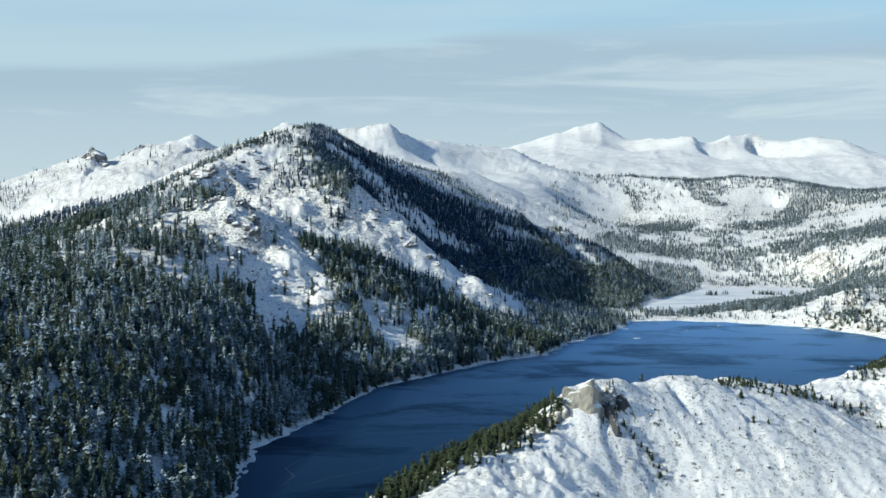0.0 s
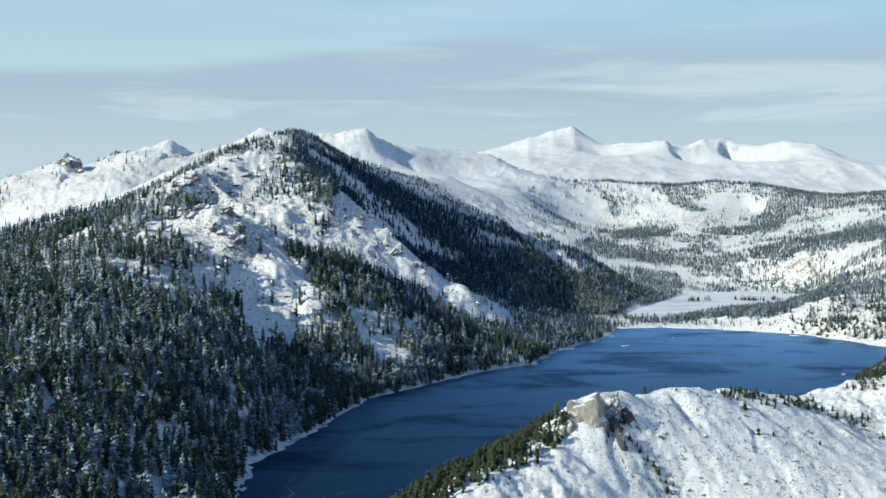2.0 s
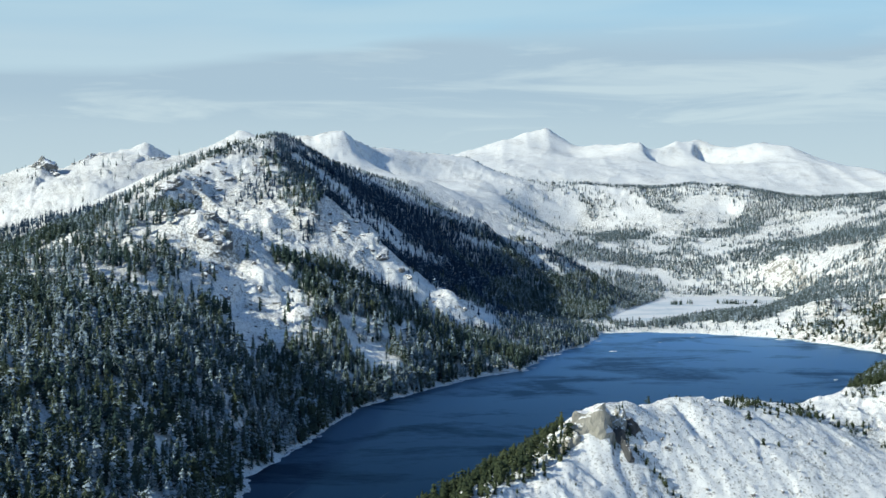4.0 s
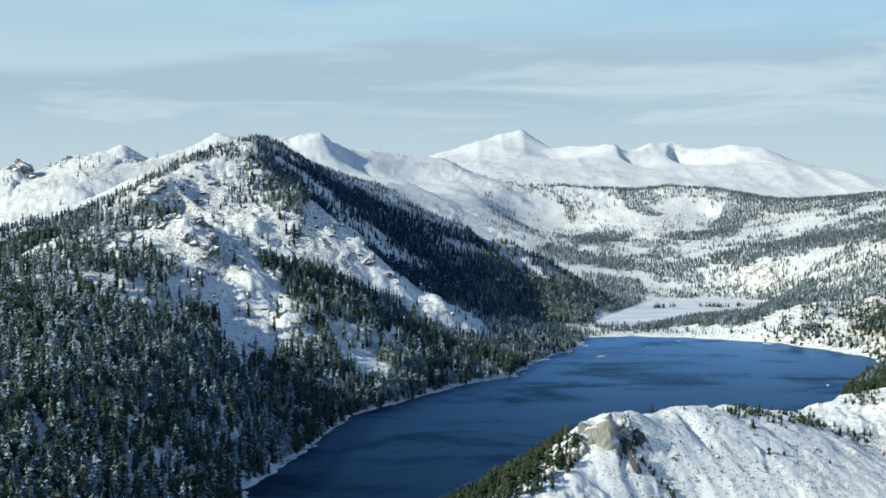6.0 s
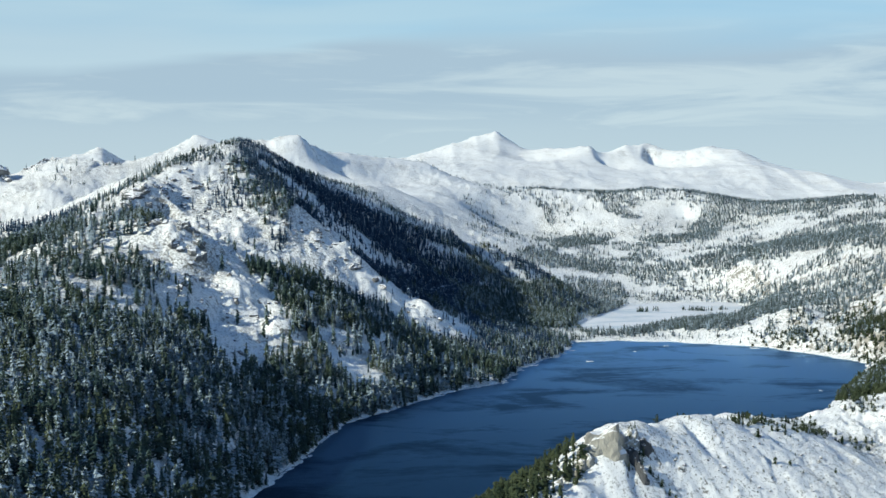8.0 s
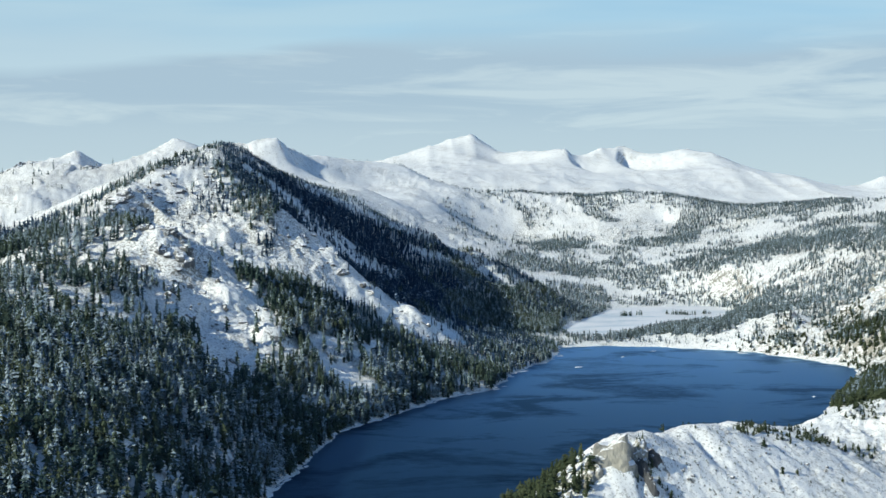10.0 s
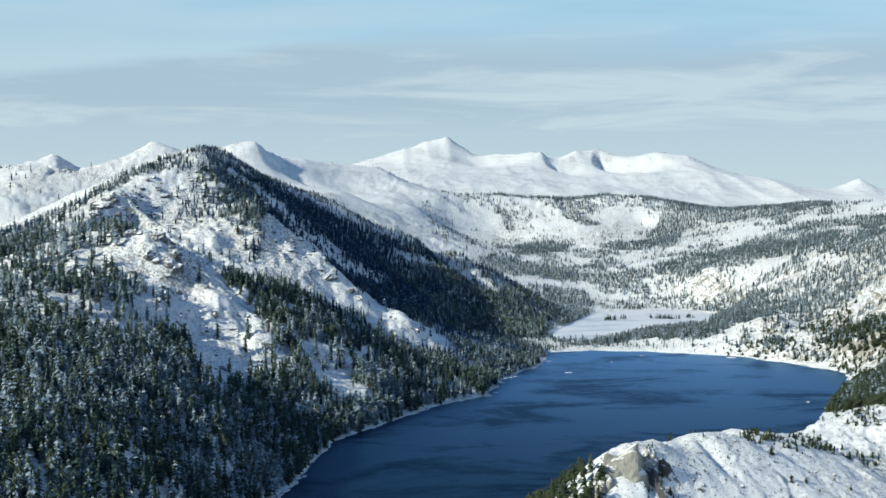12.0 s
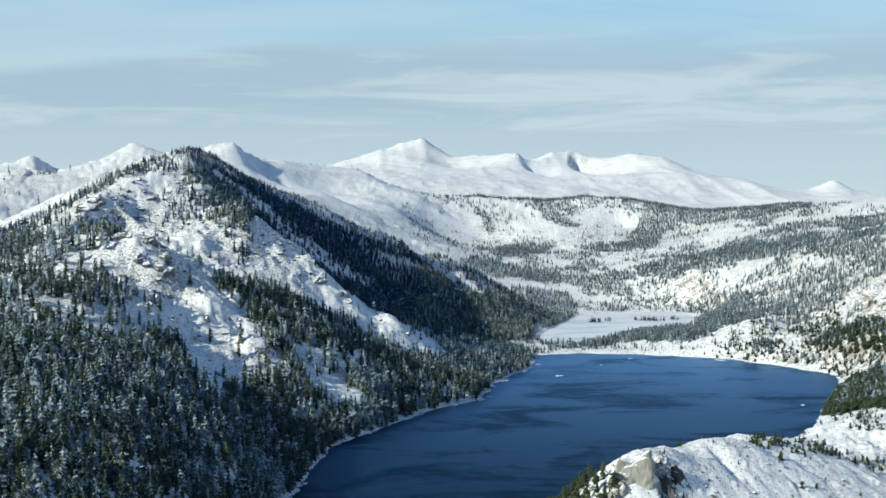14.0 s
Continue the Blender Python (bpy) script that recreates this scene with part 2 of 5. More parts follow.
WEST_SLOPE = [(-639, 1903, 139), (-683, 1847, 105), (-529, 1918, 168)]
BEHIND = [(-199, 2297, 200), (-112, 2403, 183), (129, 2589, 90)]
BEHIND_SLOPE = [(-78, 2700, 203), (-24, 2740, 198), (-49, 2560, 174), (12, 2640, 175), (45, 2560, 153), (87, 2700, 165), (135, 2840, 177)]
PEAK_FACE = [(-342, 2610, 255), (-296, 2590, 249), (-249, 2560, 237), (-284, 2500, 223), (-228, 2470, 209), (-178, 2480, 199), (-133, 2420, 181), (-188, 2380, 182), (-90, 2380, 168)]
CIRQUE = [(231, 2729, 137), (377, 2588, 91), (210, 2645, 90), (487, 2718, 116), (435, 2571, 88), (537, 2564, 98), (620, 2558, 118)]
BENCH = [(235, 2596, 80), (320, 2432, 72), (268, 2276, 51), (364, 2193, 37), (456, 2101, 60), (585, 2353, 84), (596, 2585, 96), (518, 1949, 60), (597, 1944, 98), (611, 1853, 98), (827, 2282, 122)]
VALLEY = [(150, 1980, 16), (260, 2090, 16), (420, 2100, 22), (476, 1811, 38), (511, 1738, 50)]
RIGHT_SLOPE = [(439, 1412, 33), (481, 1440, 59), (497, 1439, 76), (441, 1472, 30), (425, 1352, 22), (456, 1361, 43), (620, 1450, 120), (900, 1500, 230), (1200, 1900, 240), (620, 1150, 80), (900, 900, 200), (500, 850, 40), (450, 1050, 30)]
KNOLL = [(401, 1536, 39), (382, 1540, 30), (354, 1524, 17), (340, 1542, 18), (412, 1509, 23), (374, 1460, 13), (438, 1550, 24), (412, 1590, 24), (467, 1531, 45)]
SUMMIT_RIDGE = [(-503, 1359, 99), (-453, 1364, 115), (-409, 1368, 127), (-349, 1393, 147), (-320, 1406, 162), (-295, 1429, 175), (-274, 1502, 197), (-252, 1585, 216), (-238, 1636, 225), (-228, 1677, 221), (-204, 1708, 206), (-179, 1735, 195), (-141, 1782, 181), (-79, 1826, 156), (-34, 1849, 133), (26, 1883, 110), (81, 1916, 89), (129, 1939, 65), (169, 1961, 42), (185, 1962, 24)]
FRONT_RIDGE = [(-234, 1626, 223), (-222, 1560, 210), (-206, 1480, 192), (-182, 1483, 181), (-156, 1423, 157), (-139, 1364, 130)]
SHADY_GULLY = [(-80, 1560, 105), (-21, 1560, 62), (38, 1600, 32), (106, 1644, 18)]
SPUR_HOLLOW = [(-131, 1336, 109), (-99, 1338, 92), (-133, 1252, 92), (-103, 1271, 76), (-76, 1318, 67), (-49, 1294, 45), (-6, 1305, 30)]
SHADY_FACE = [(-141, 1581, 163), (-105, 1598, 137), (-67, 1626, 110), (-28, 1591, 84), (11, 1738, 60), (44, 1890, 84), (89, 1895, 57)]
SNOW_SPUR = [(-139, 1364, 130), (-122, 1363, 119), (-102, 1377, 107), (-79, 1371, 95), (-45, 1342, 58), (-13, 1346, 47), (25, 1342, 27)]
GULLY_EAST = [(-81, 1462, 103), (-19, 1435, 56), (35, 1458, 31), (89, 1482, 14)]
KNOLL_SPUR = [(-257, 1197, 143), (-236, 1186, 143), (-215, 1180, 139), (-207, 1154, 117), (-202, 1130, 98), (-190, 1100, 78)]
GULLY = [(-193, 1188, 124), (-182, 1198, 119), (-231, 1155, 119), (-195, 1157, 108), (-222, 1140, 108), (-208, 1140, 99), (-202, 1107, 87), (-176, 1142, 84), (-188, 1079, 67), (-162, 1105, 60), (-148, 1132, 71), (-127, 1114, 59), (-147, 1164, 87), (-163, 1214, 104), (-110, 1161, 68), (-78, 1129, 41), (-261, 1113, 105)]
BACK_OF_KNOLL = [(-275, 1360, 168), (-257, 1443, 186), (-251, 1377, 152), (-238, 1433, 168), (-216, 1397, 152), (-192, 1350, 135), (-185, 1417, 157), (-162, 1321, 115), (-150, 1304, 104), (-170, 1320, 100), (-225, 1290, 128)]
FOREST_SLOPE = [(-234, 863, 85), (-252, 871, 82), (-184, 936, 64), (-207, 688, 62), (-176, 725, 57), (-167, 861, 54), (-127, 813, 34), (-148, 636, 30), (-168, 570, 43), (-40, 1091, 21), (-280, 824, 89), (-242, 1058, 101), (-281, 1035, 102)]
WEST_FLANK = [(-330, 700, 92), (-420, 900, 88), (-300, 450, 80), (-520, 1150, 60), (-416, 1143, 86), (-401, 1170, 93), (-385, 1205, 104), (-371, 1245, 116), (-362, 1305, 129), (-460, 1270, 86), (-420, 1330, 108)]
DOME = [(66, 688, 28), (70, 695, 37), (84, 705, 45), (101, 723, 45), (131, 752, 44), (152, 775, 39), (173, 781, 31), (204, 794, 24), (240, 811, 11), (267, 827, -3)]
DOME_FACE = [(111, 694, 17), (136, 725, 27), (168, 748, 24), (98, 654, -2), (122, 683, 0), (158, 693, -2), (189, 728, 9), (205, 712, -6), (237, 743, -3), (43, 625, 12), (73, 647, 11), (130, 741, 34), (198, 758, 15)]
SKIRT_RIDGE = [(-4, 603, 6), (16, 613, 14), (32, 626, 20), (47, 656, 23), (60, 677, 24)]
DOME_BACK = [(165, 840, 30), (209, 866, 23), (253, 869, 18), (276, 901, 26), (261, 907, 24), (300, 945, 24), (262, 830, 10), (300, 860, 14), (369, 1138, 9), (330, 1010, 18)]
SOUTH_LAND = [(40, 560, 3), (110, 590, -30), (200, 610, -45), (330, 660, -40), (150, 450, -45), (60, 300, -8), (350, 350, -20), (250, 50, 10), (100, -200, 10), (500, 0, 80), (-300, 100, 90), (-200, -250, 60), (900, 400, 190), (0, -900, 60), (-1300, 600, 170), (-1300, -900, 150), (1300, -900, 180), (-1400, 1500, 110), (2400, 900, 250), (0, -2600, 150), (2600, -2400, 180), (-2600, -2400, 170), (-3000, 1500, 160), (-2600, 4200, 150)]
LAKE_SHORE = [(-60, 300), (-86, 480), (-92, 631), (-106, 742), (-84, 865), (-70, 990), (-30, 1068), (7, 1145), (57, 1212),
              (76, 1310), (131, 1430), (150, 1540), (205, 1552), (265, 1532), (346, 1480), (390, 1400), (408, 1335),
              (385, 1257), (329, 1142), (306, 1086), (250, 985), (190, 920), (130, 850), (72, 790), (30, 735), (2, 685), (-22, 630), (-28, 570), (0, 470), (10, 320)]
UPPER_LAKE = [(172, 1701), (223, 1846), (275, 1988), (311, 2029), (366, 2038), (425, 2047), (443, 1953), (388, 1824), (342, 1775),
              (286, 1721), (247, 1655), (208, 1620), (176, 1630)]
LEE_SCARP = [(-239, 2660, 269), (-212, 2630, 237), (-167, 2580, 215), (-121, 2530, 197), (-81, 2490, 185)]
DOME_CRACK = [(125, 751, 42), (128, 743, 38), (131, 736, 33), (135, 728, 28), (139, 722, 24)]
DOME_CRACK_LOW = [(165, 750, 26), (169, 744, 22), (170, 732, 17)]
CLIFF_CLEFT = [(85, 710, 45), (86, 699, 40), (87, 692, 34), (88, 687, 28)]
KNOLL_RIB = [(-208, 1181, 139), (-202, 1164, 120), (-197, 1138, 103), (-191, 1112, 85)]
SPUR_RIB = [(-141, 1412, 0), (-112, 1400, 0), (-82, 1372, 0), (-52, 1358, 0)]
CONE_KNOB = [(-526, 2243, 238), (-516, 2205, 226), (-512, 2160, 214)]
CRAG_TOWER = [(-668, 2140, 206), (-652, 2100, 195), (-640, 2050, 186)]
MOUNDS = [  # x, y, radius, height
    (-192, 1335, 20, 6.5), (-150, 1268, 17, 6), (-126, 1108, 17, 7.5), (-8, 1352, 26, 9), (-165, 1141, 26, 9), (-150, 1085, 20, 6), (-186, 1168, 16, 5),
    (-240, 1150, 14, 4), (-172, 1215, 14, 4), (-228, 1330, 14, 4)]
SCARPS = [  # line, drop, reach, share of the reach that is the face
    (PEAK_RIBS_B, 34, 60, 0.35), (PEAK_RIBS_C, 32, 62, 0.35), (LEE_SCARP, 30, 60, 0.3), (WEST_RIB, 20, 46, 0.5), (KNOLL_RIB, 8, 18, 0.9),
    (CONE_KNOB, 16, 45, 0.6), (CRAG_TOWER, 20, 50, 0.5), (DOME_CRACK, 3.6, 11, 0.15), (DOME_CRACK_LOW, 2.4, 9, 0.15), (CLIFF_CLEFT, 9, 10, 0.15)]
LINES = [CREST_FAR, APRON_FAR, CREST_WEST, CREST_WOODED, SUMMIT_RIDGE, SNOW_SPUR, KNOLL_SPUR, DOME, SKIRT_RIDGE,
         PEAK_RIBS_A, PEAK_RIBS_B, PEAK_RIBS_C, LEE_SCARP, PEAK_RIBS_E, WEST_RIB, FRONT_RIDGE]
SPOTS = [BEHIND_SLOPE, PEAK_FACE, SPUR_HOLLOW, SHADY_GULLY, PEAK_HOLLOWS, WEST_RIB_HOLLOW, FAR_BACK, WEST_BACK, HIDDEN_VALLEY, WEST_SLOPE, BEHIND, CIRQUE, BENCH, VALLEY, RIGHT_SLOPE, KNOLL, SHADY_FACE, GULLY_EAST, GULLY, BACK_OF_KNOLL,
         FOREST_SLOPE, WEST_FLANK, DOME_FACE, DOME_BACK, SOUTH_LAND]


def hashed(ix, iy, seed):
    h = (ix.astype(np.int64) * 374761393 + iy.astype(np.int64) * 668265263 + seed * 974634617) & 0xFFFFFFFF
    h = ((h ^ (h >> 13)) * 1274126177) & 0xFFFFFFFF
    return ((h ^ (h >> 16)) & 0xFFFF) / 32767.5 - 1.0


def lattice(x, y, seed):
    """Smooth value noise, -1 to 1."""
    ix, iy = np.floor(x), np.floor(y)
    fx, fy = x - ix, y - iy
    fx, fy = fx * fx * fx * (fx * (fx * 6 - 15) + 10), fy * fy * fy * (fy * (fy * 6 - 15) + 10)
    a, b = hashed(ix, iy, seed), hashed(ix + 1, iy, seed)
    c, d = hashed(ix, iy + 1, seed), hashed(ix + 1, iy + 1, seed)
    return (a + (b - a) * fx) * (1 - fy) + (c + (d - c) * fx) * fy


def fbm(x, y, size, octaves, seed, gain=0.5, ridged=False):
    total, amp = 0.0, 1.0
    for k in range(octaves):
        turn = 0.6 + k
        u = (x * math.cos(turn) - y * math.sin(turn)) / size
        v = (x * math.sin(turn) + y * math.cos(turn)) / size
        n = lattice(u, v, seed + k)
        total = total + amp * (1 - 2 * np.abs(n) if ridged else n)
        size, amp = size / 2.03, amp * gain
    return total


def along(line, step):
    out = []
    for (x0, y0, *z0), (x1, y1, *z1) in zip(line, line[1:]):
        n = max(1, int(math.hypot(x1 - x0, y1 - y0) / step))
        for i in range(n):
            f = i / n
            out.append([a + (b - a) * f for a, b in zip((x0, y0, *z0), (x1, y1, *z1))])
    return out + [list(line[-1])]


def edge_distance(x, y, ring):
    """Metres from (x, y) to a closed ring; negative inside."""
    best, inside = np.full(x.shape, 1e9), np.zeros(x.shape, bool)
    for (x0, y0), (x1, y1) in zip(ring, ring[1:] + ring[:1]):
        dx, dy = x1 - x0, y1 - y0
        f = np.clip(((x - x0) * dx + (y - y0) * dy) / (dx * dx + dy * dy), 0, 1)
        best = np.minimum(best, np.hypot(x - x0 - f * dx, y - y0 - f * dy))
        cross = (y0 > y) != (y1 > y)
        if dy:
            inside ^= cross & (x < x0 + (y - y0) / dy * dx)
    return np.where(inside, -best, best)


def smooth(a, lo, hi):
    f = np.clip((a - lo) / (hi - lo), 0, 1)
    return f * f * (3 - 2 * f)


def facets(x, y, size, seed, warp=0.35):
    """Broken ground: tilted slabs with sharp steps between them, about -1 to 1."""
    u = x / size + warp * lattice(x / size * 1.7, y / size * 1.7, seed + 7)
    v = y / size + warp * lattice(x / size * 1.7, y / size * 1.7, seed + 8)
    ix, iy = np.floor(u), np.floor(v)
    best, out = np.full(x.shape, 1e9), np.zeros(x.shape)
    for a in (-1, 0, 1):
        for b in (-1, 0, 1):
            cx, cy = ix + a, iy + b
            du, dv = u - (cx + 0.5 + 0.45 * hashed(cx, cy, seed)), v - (cy + 0.5 + 0.45 * hashed(cx, cy, seed + 1))
            d = du * du + dv * dv
            h = hashed(cx, cy, seed + 2) * 0.6 + du * hashed(cx, cy, seed + 3) + dv * hashed(cx, cy, seed + 4)
            out = np.where(d < best, h, out)
            best = np.minimum(best, d)
    return out


def scarp_drop(x, y):
    """Steep lee sides of the high ribs."""
    total = np.zeros(x.shape)
    for line, drop, reach, face in SCARPS:
        pts = along(line, 30 if drop > 10 else 8)
        n = len(pts)
        best, fall = np.full(x.shape, 1e9), np.zeros(x.shape)
        for i, ((x0, y0, _), (x1, y1, _)) in enumerate(zip(pts, pts[1:])):
            dx, dy = x1 - x0, y1 - y0
            f = np.clip(((x - x0) * dx + (y - y0) * dy) / (dx * dx + dy * dy), 0, 1)
            ox, oy = x - x0 - f * dx, y - y0 - f * dy
            d = np.hypot(ox, oy)
            s = (i + f) / n                          # 0 at the crest, 1 at the foot
            depth = drop * np.clip(s * 5, 0.12, 1) * np.clip((1 - s) * 1.6, 0, 1)
            east = (ox * -dy + oy * dx) > 0
            here = np.where(east, depth * np.clip(d / (reach * face), 0, 1) * np.exp(-np.maximum(d - reach * face, 0) / reach), 0)
            fall = np.where(d < best, here, fall)
            best = np.minimum(best, d)
        total = total + fall
    return total


def line_distance(x, y, line):
    best = np.full(x.shape, 1e9)
    for (x0, y0, _), (x1, y1, _) in zip(line, line[1:]):
        dx, dy = x1 - x0, y1 - y0
        f = np.clip(((x - x0) * dx + (y - y0) * dy) / (dx * dx + dy * dy), 0, 1)
        best = np.minimum(best, np.hypot(x - x0 - f * dx, y - y0 - f * dy))
    return best


def sharp_crest(x, y, line, height, reach):
    """Lets the ground fall away steeply on both sides of a crest, so that it ends in an edge."""
    d = line_distance(x + 9 * lattice(x / 60, y / 60, 15), y + 9 * lattice(x / 60, y / 60, 16), line)
    crags = (facets(x, y, 26, 305) + 0.6 * facets(x, y, 12, 315)) * height * 0.22 * np.exp(-d / (reach * 0.6)) * smooth(fbm(x, y, 120, 2, 325), -0.3, 0.4)
    return -height * (1 - np.exp(-d / reach)) * (1 - smooth(d, reach * 2.5, reach * 8)) + crags


def raised(x, y, line, height, front, back):
    """A rib with a long slope on one side of the line and a short one on the other."""
    best, out = np.full(x.shape, 1e9), np.zeros(x.shape)
    for i, ((x0, y0, _), (x1, y1, _)) in enumerate(zip(line, line[1:])):
        dx, dy = x1 - x0, y1 - y0
        f = np.clip(((x - x0) * dx + (y - y0) * dy) / (dx * dx + dy * dy), 0, 1)
        ox, oy = x - x0 - f * dx, y - y0 - f * dy
        d = np.hypot(ox, oy)
        here = height * np.exp(-d / np.where(ox * -dy + oy * dx > 0, back, front))
        out, best = np.where(d < best, here, out), np.minimum(best, d)
    return out


def mounds(x, y):
    total = np.zeros(x.shape)
    for cx, cy, radius, height in MOUNDS:
        u, v = x - cx + 5 * lattice(x / 13, y / 13, 17), y - cy + 5 * lattice(x / 13, y / 13, 18)
        total = total + height * (1 - smooth(np.hypot(u, v), radius * 0.25, radius * 1.2))
    return total


SOFT = 5.0                                          # rounding of crests, metres


def skeleton_field():
    known = [p for line in LINES for p in along(line, 45 if line[0][1] < 2000 else 110)]
    known += [list(p) for spot in SPOTS for p in spot]
    known += [[x, y, 1.5] for x, y in along(LAKE_SHORE + LAKE_SHORE[:1], 60)]
    known += [[x, y, 4.5] for x, y in along(UPPER_LAKE + UPPER_LAKE[:1], 60)]
    seen, keep = set(), []
    for p in known:                                 # one height for each 12 m square
        key = (round(p[0] / 12), round(p[1] / 12))
        if key not in seen:
            seen.add(key)
            keep.append(p)
    k = np.array(keep, float)
    n = len(k)
    a = np.zeros((n + 3, n + 3))
    a[:n, :n] = np.sqrt((k[:, None, 0] - k[None, :, 0]) ** 2 + (k[:, None, 1] - k[None, :, 1]) ** 2 + SOFT ** 2) - np.eye(n) * 2.0
    a[:n, n], a[:n, n + 1:], a[n, :n], a[n + 1:, :n] = 1, k[:, :2] / 1000, 1, k[:, :2].T / 1000
    w = np.linalg.solve(a, np.concatenate([k[:, 2], np.zeros(3)]))
    return k, w


FIELD_POINTS, FIELD_WEIGHTS = skeleton_field()


def land(x, y):
    """Height of the ground at x, y (arrays)."""
    x, y = np.asarray(x, float).ravel(), np.asarray(y, float).ravel()
    k, w, n = FIELD_POINTS, FIELD_WEIGHTS, len(FIELD_POINTS)
    base = np.empty(x.shape)
    for i in range(0, len(x), 20000):
        xs, ys = x[i:i + 20000], y[i:i + 20000]
        r = np.sqrt((xs[:, None] - k[None, :, 0]) ** 2 + (ys[:, None] - k[None, :, 1]) ** 2 + SOFT ** 2)
        base[i:i + 20000] = r @ w[:n] + w[n] + (xs * w[n + 1] + ys * w[n + 2]) / 1000
    shore = edge_distance(x + 4 * lattice(x / 23, y / 23, 5) + 1.6 * lattice(x / 7, y / 7, 9), y + 4 * lattice(x / 23, y / 23, 6) + 2.2 * lattice(x / 8, y / 8, 10), LAKE_SHORE)
    ice = edge_distance(x + 6 * lattice(x / 31, y / 31, 7), y + 6 * lattice(x / 31, y / 31, 8), UPPER_LAKE)
    water = np.minimum(shore, ice)
    calm = smooth(water, 0, 90)
    far = smooth(y, 2500, 3700)
    dome = smooth(x, -10, 60) * (1 - smooth(y, 880, 1000))
    rough = calm * (1 - 0.75 * far) * (fbm(x, y, 95, 5, 11, 0.5) * (1.9 - 1.5 * dome) + fbm(x, y, 60, 4, 31, 0.5, True) * (0.8 - 0.5 * dome))
    # gullies and shoulders of the high crests
    rough = rough + calm * far * (fbm(x, y, 420, 3, 51) * 3 + fbm(x * 2.2, y * 0.55, 330, 4, 57, 0.45, True) * 4.0 - 1.5 + facets(x, y, 130, 205, 0.2) * 0.8)
    rough = rough - scarp_drop(x, y) + mounds(x, y) + raised(x, y, SPUR_RIB, 10, 22, 12)
    rough = rough + sharp_crest(x, y, CREST_FAR, 12, 40) + sharp_crest(x, y, CREST_WEST[12:17], 16, 40) + sharp_crest(x, y, PEAK_RIBS_A, 5, 40)
    rough = rough + sharp_crest(x, y, CREST_WEST[1:9], 9, 25)
    # granite ribs and ledges that stand out of the snow
    mount = smooth(y, 1020, 1120) * (1 - smooth(y, 1560, 1700)) * (1 - smooth(x, -60, 60))
    craggy = np.maximum(smooth(fbm(x, y, 130, 3, 81), -0.2, 0.5), 0.75 * mount)
    east = smooth(x, 405, 450) * smooth(y, 1150, 1300) * (1 - smooth(y, 1700, 1850))
    west = smooth(-x, 260, 400) * smooth(y, 1600, 1850) * (1 - smooth(y, 2250, 2400))
    craggy = np.maximum(np.maximum(craggy, east), west) * smooth(water, 12, 60)
    ribs = np.clip(fbm(x, y, 38, 5, 85, 0.52, True), 0, 2) ** 1.4
    broken = facets(x, y, 26, 225) * 2.3 + facets(x, y, 11, 235) * 1.5 + facets(x, y, 5.5, 245) * 0.9
    rough = rough + craggy * (1 - far) * (ribs * 1.2 + broken * (0.75 + 0.45 * mount + 0.5 * east) + mount * fbm(x, y, 48, 4, 83, 0.5, True) * 2.0)
    rough = rough + (1 - craggy) * (1 - dome) * smooth(water, 15, 70) * (facets(x, y, 24, 255) * 0.8 + facets(x, y, 9, 265) * 0.5)
    # runnels down the dome's face, cut aslant
    across, down = x * 0.86 + y * 0.50, x * -0.50 + y * 0.86
    rough = rough + dome * smooth(water, 10, 40) * (fbm(across * 1.5, down * 0.55, 42, 4, 61, 0.55, True) * 0.55 + fbm(across * 1.4, down * 0.6, 14, 4, 66, 0.6, True) * 0.22
                                                    + facets(across * 1.2, down * 0.7, 17, 275) * 1.0 + facets(x, y, 7, 285) * 0.55 + facets(x, y, 3.2, 287) * 0.28)
    near = smooth(water, 0, 18) * (1 - smooth(y, 1500, 2600))
    rough = rough + near * (fbm(x, y, 14, 3, 71, 0.55) * (0.7 - 0.62 * dome))
    z = base + rough * smooth(np.hypot(x, y + 60), 420, 600)
    z = np.where((water < 45) | (y > 800), np.maximum(z, 0.35 + np.clip(water, 0, 60) * 0.03), z)
    z = np.where(shore < 0, np.maximum(-6, shore * 0.35) - 0.2, np.minimum(z, 0.15 + shore * 0.16 + shore * shore * 0.03))
    z = np.where(ice < 0, np.maximum(1, 3.2 + ice * 0.2), np.minimum(z, 4.3 + ice * 0.16 + ice * ice * 0.012))
    return z


def mesh_object(name, verts, faces, mat, parent=None, smooth_shade=True):
    me = bpy.data.meshes.new(name)
    verts, faces = np.asarray(verts, np.float32), np.asarray(faces, np.int32)
    k = faces.shape[1]
    me.vertices.add(len(verts))
    me.vertices.foreach_set("co", verts.ravel())
    me.loops.add(faces.size)
    me.loops.foreach_set("vertex_index", faces.ravel())
    me.polygons.add(len(faces))
    me.polygons.foreach_set("loop_start", np.arange(0, faces.size, k, dtype=np.int32))
    me.polygons.foreach_set("use_smooth", np.full(len(faces), smooth_shade))
    me.update(calc_edges=True)
    me.materials.append(mat)
    ob = new(name, me)
    ob.parent = parent
    return ob


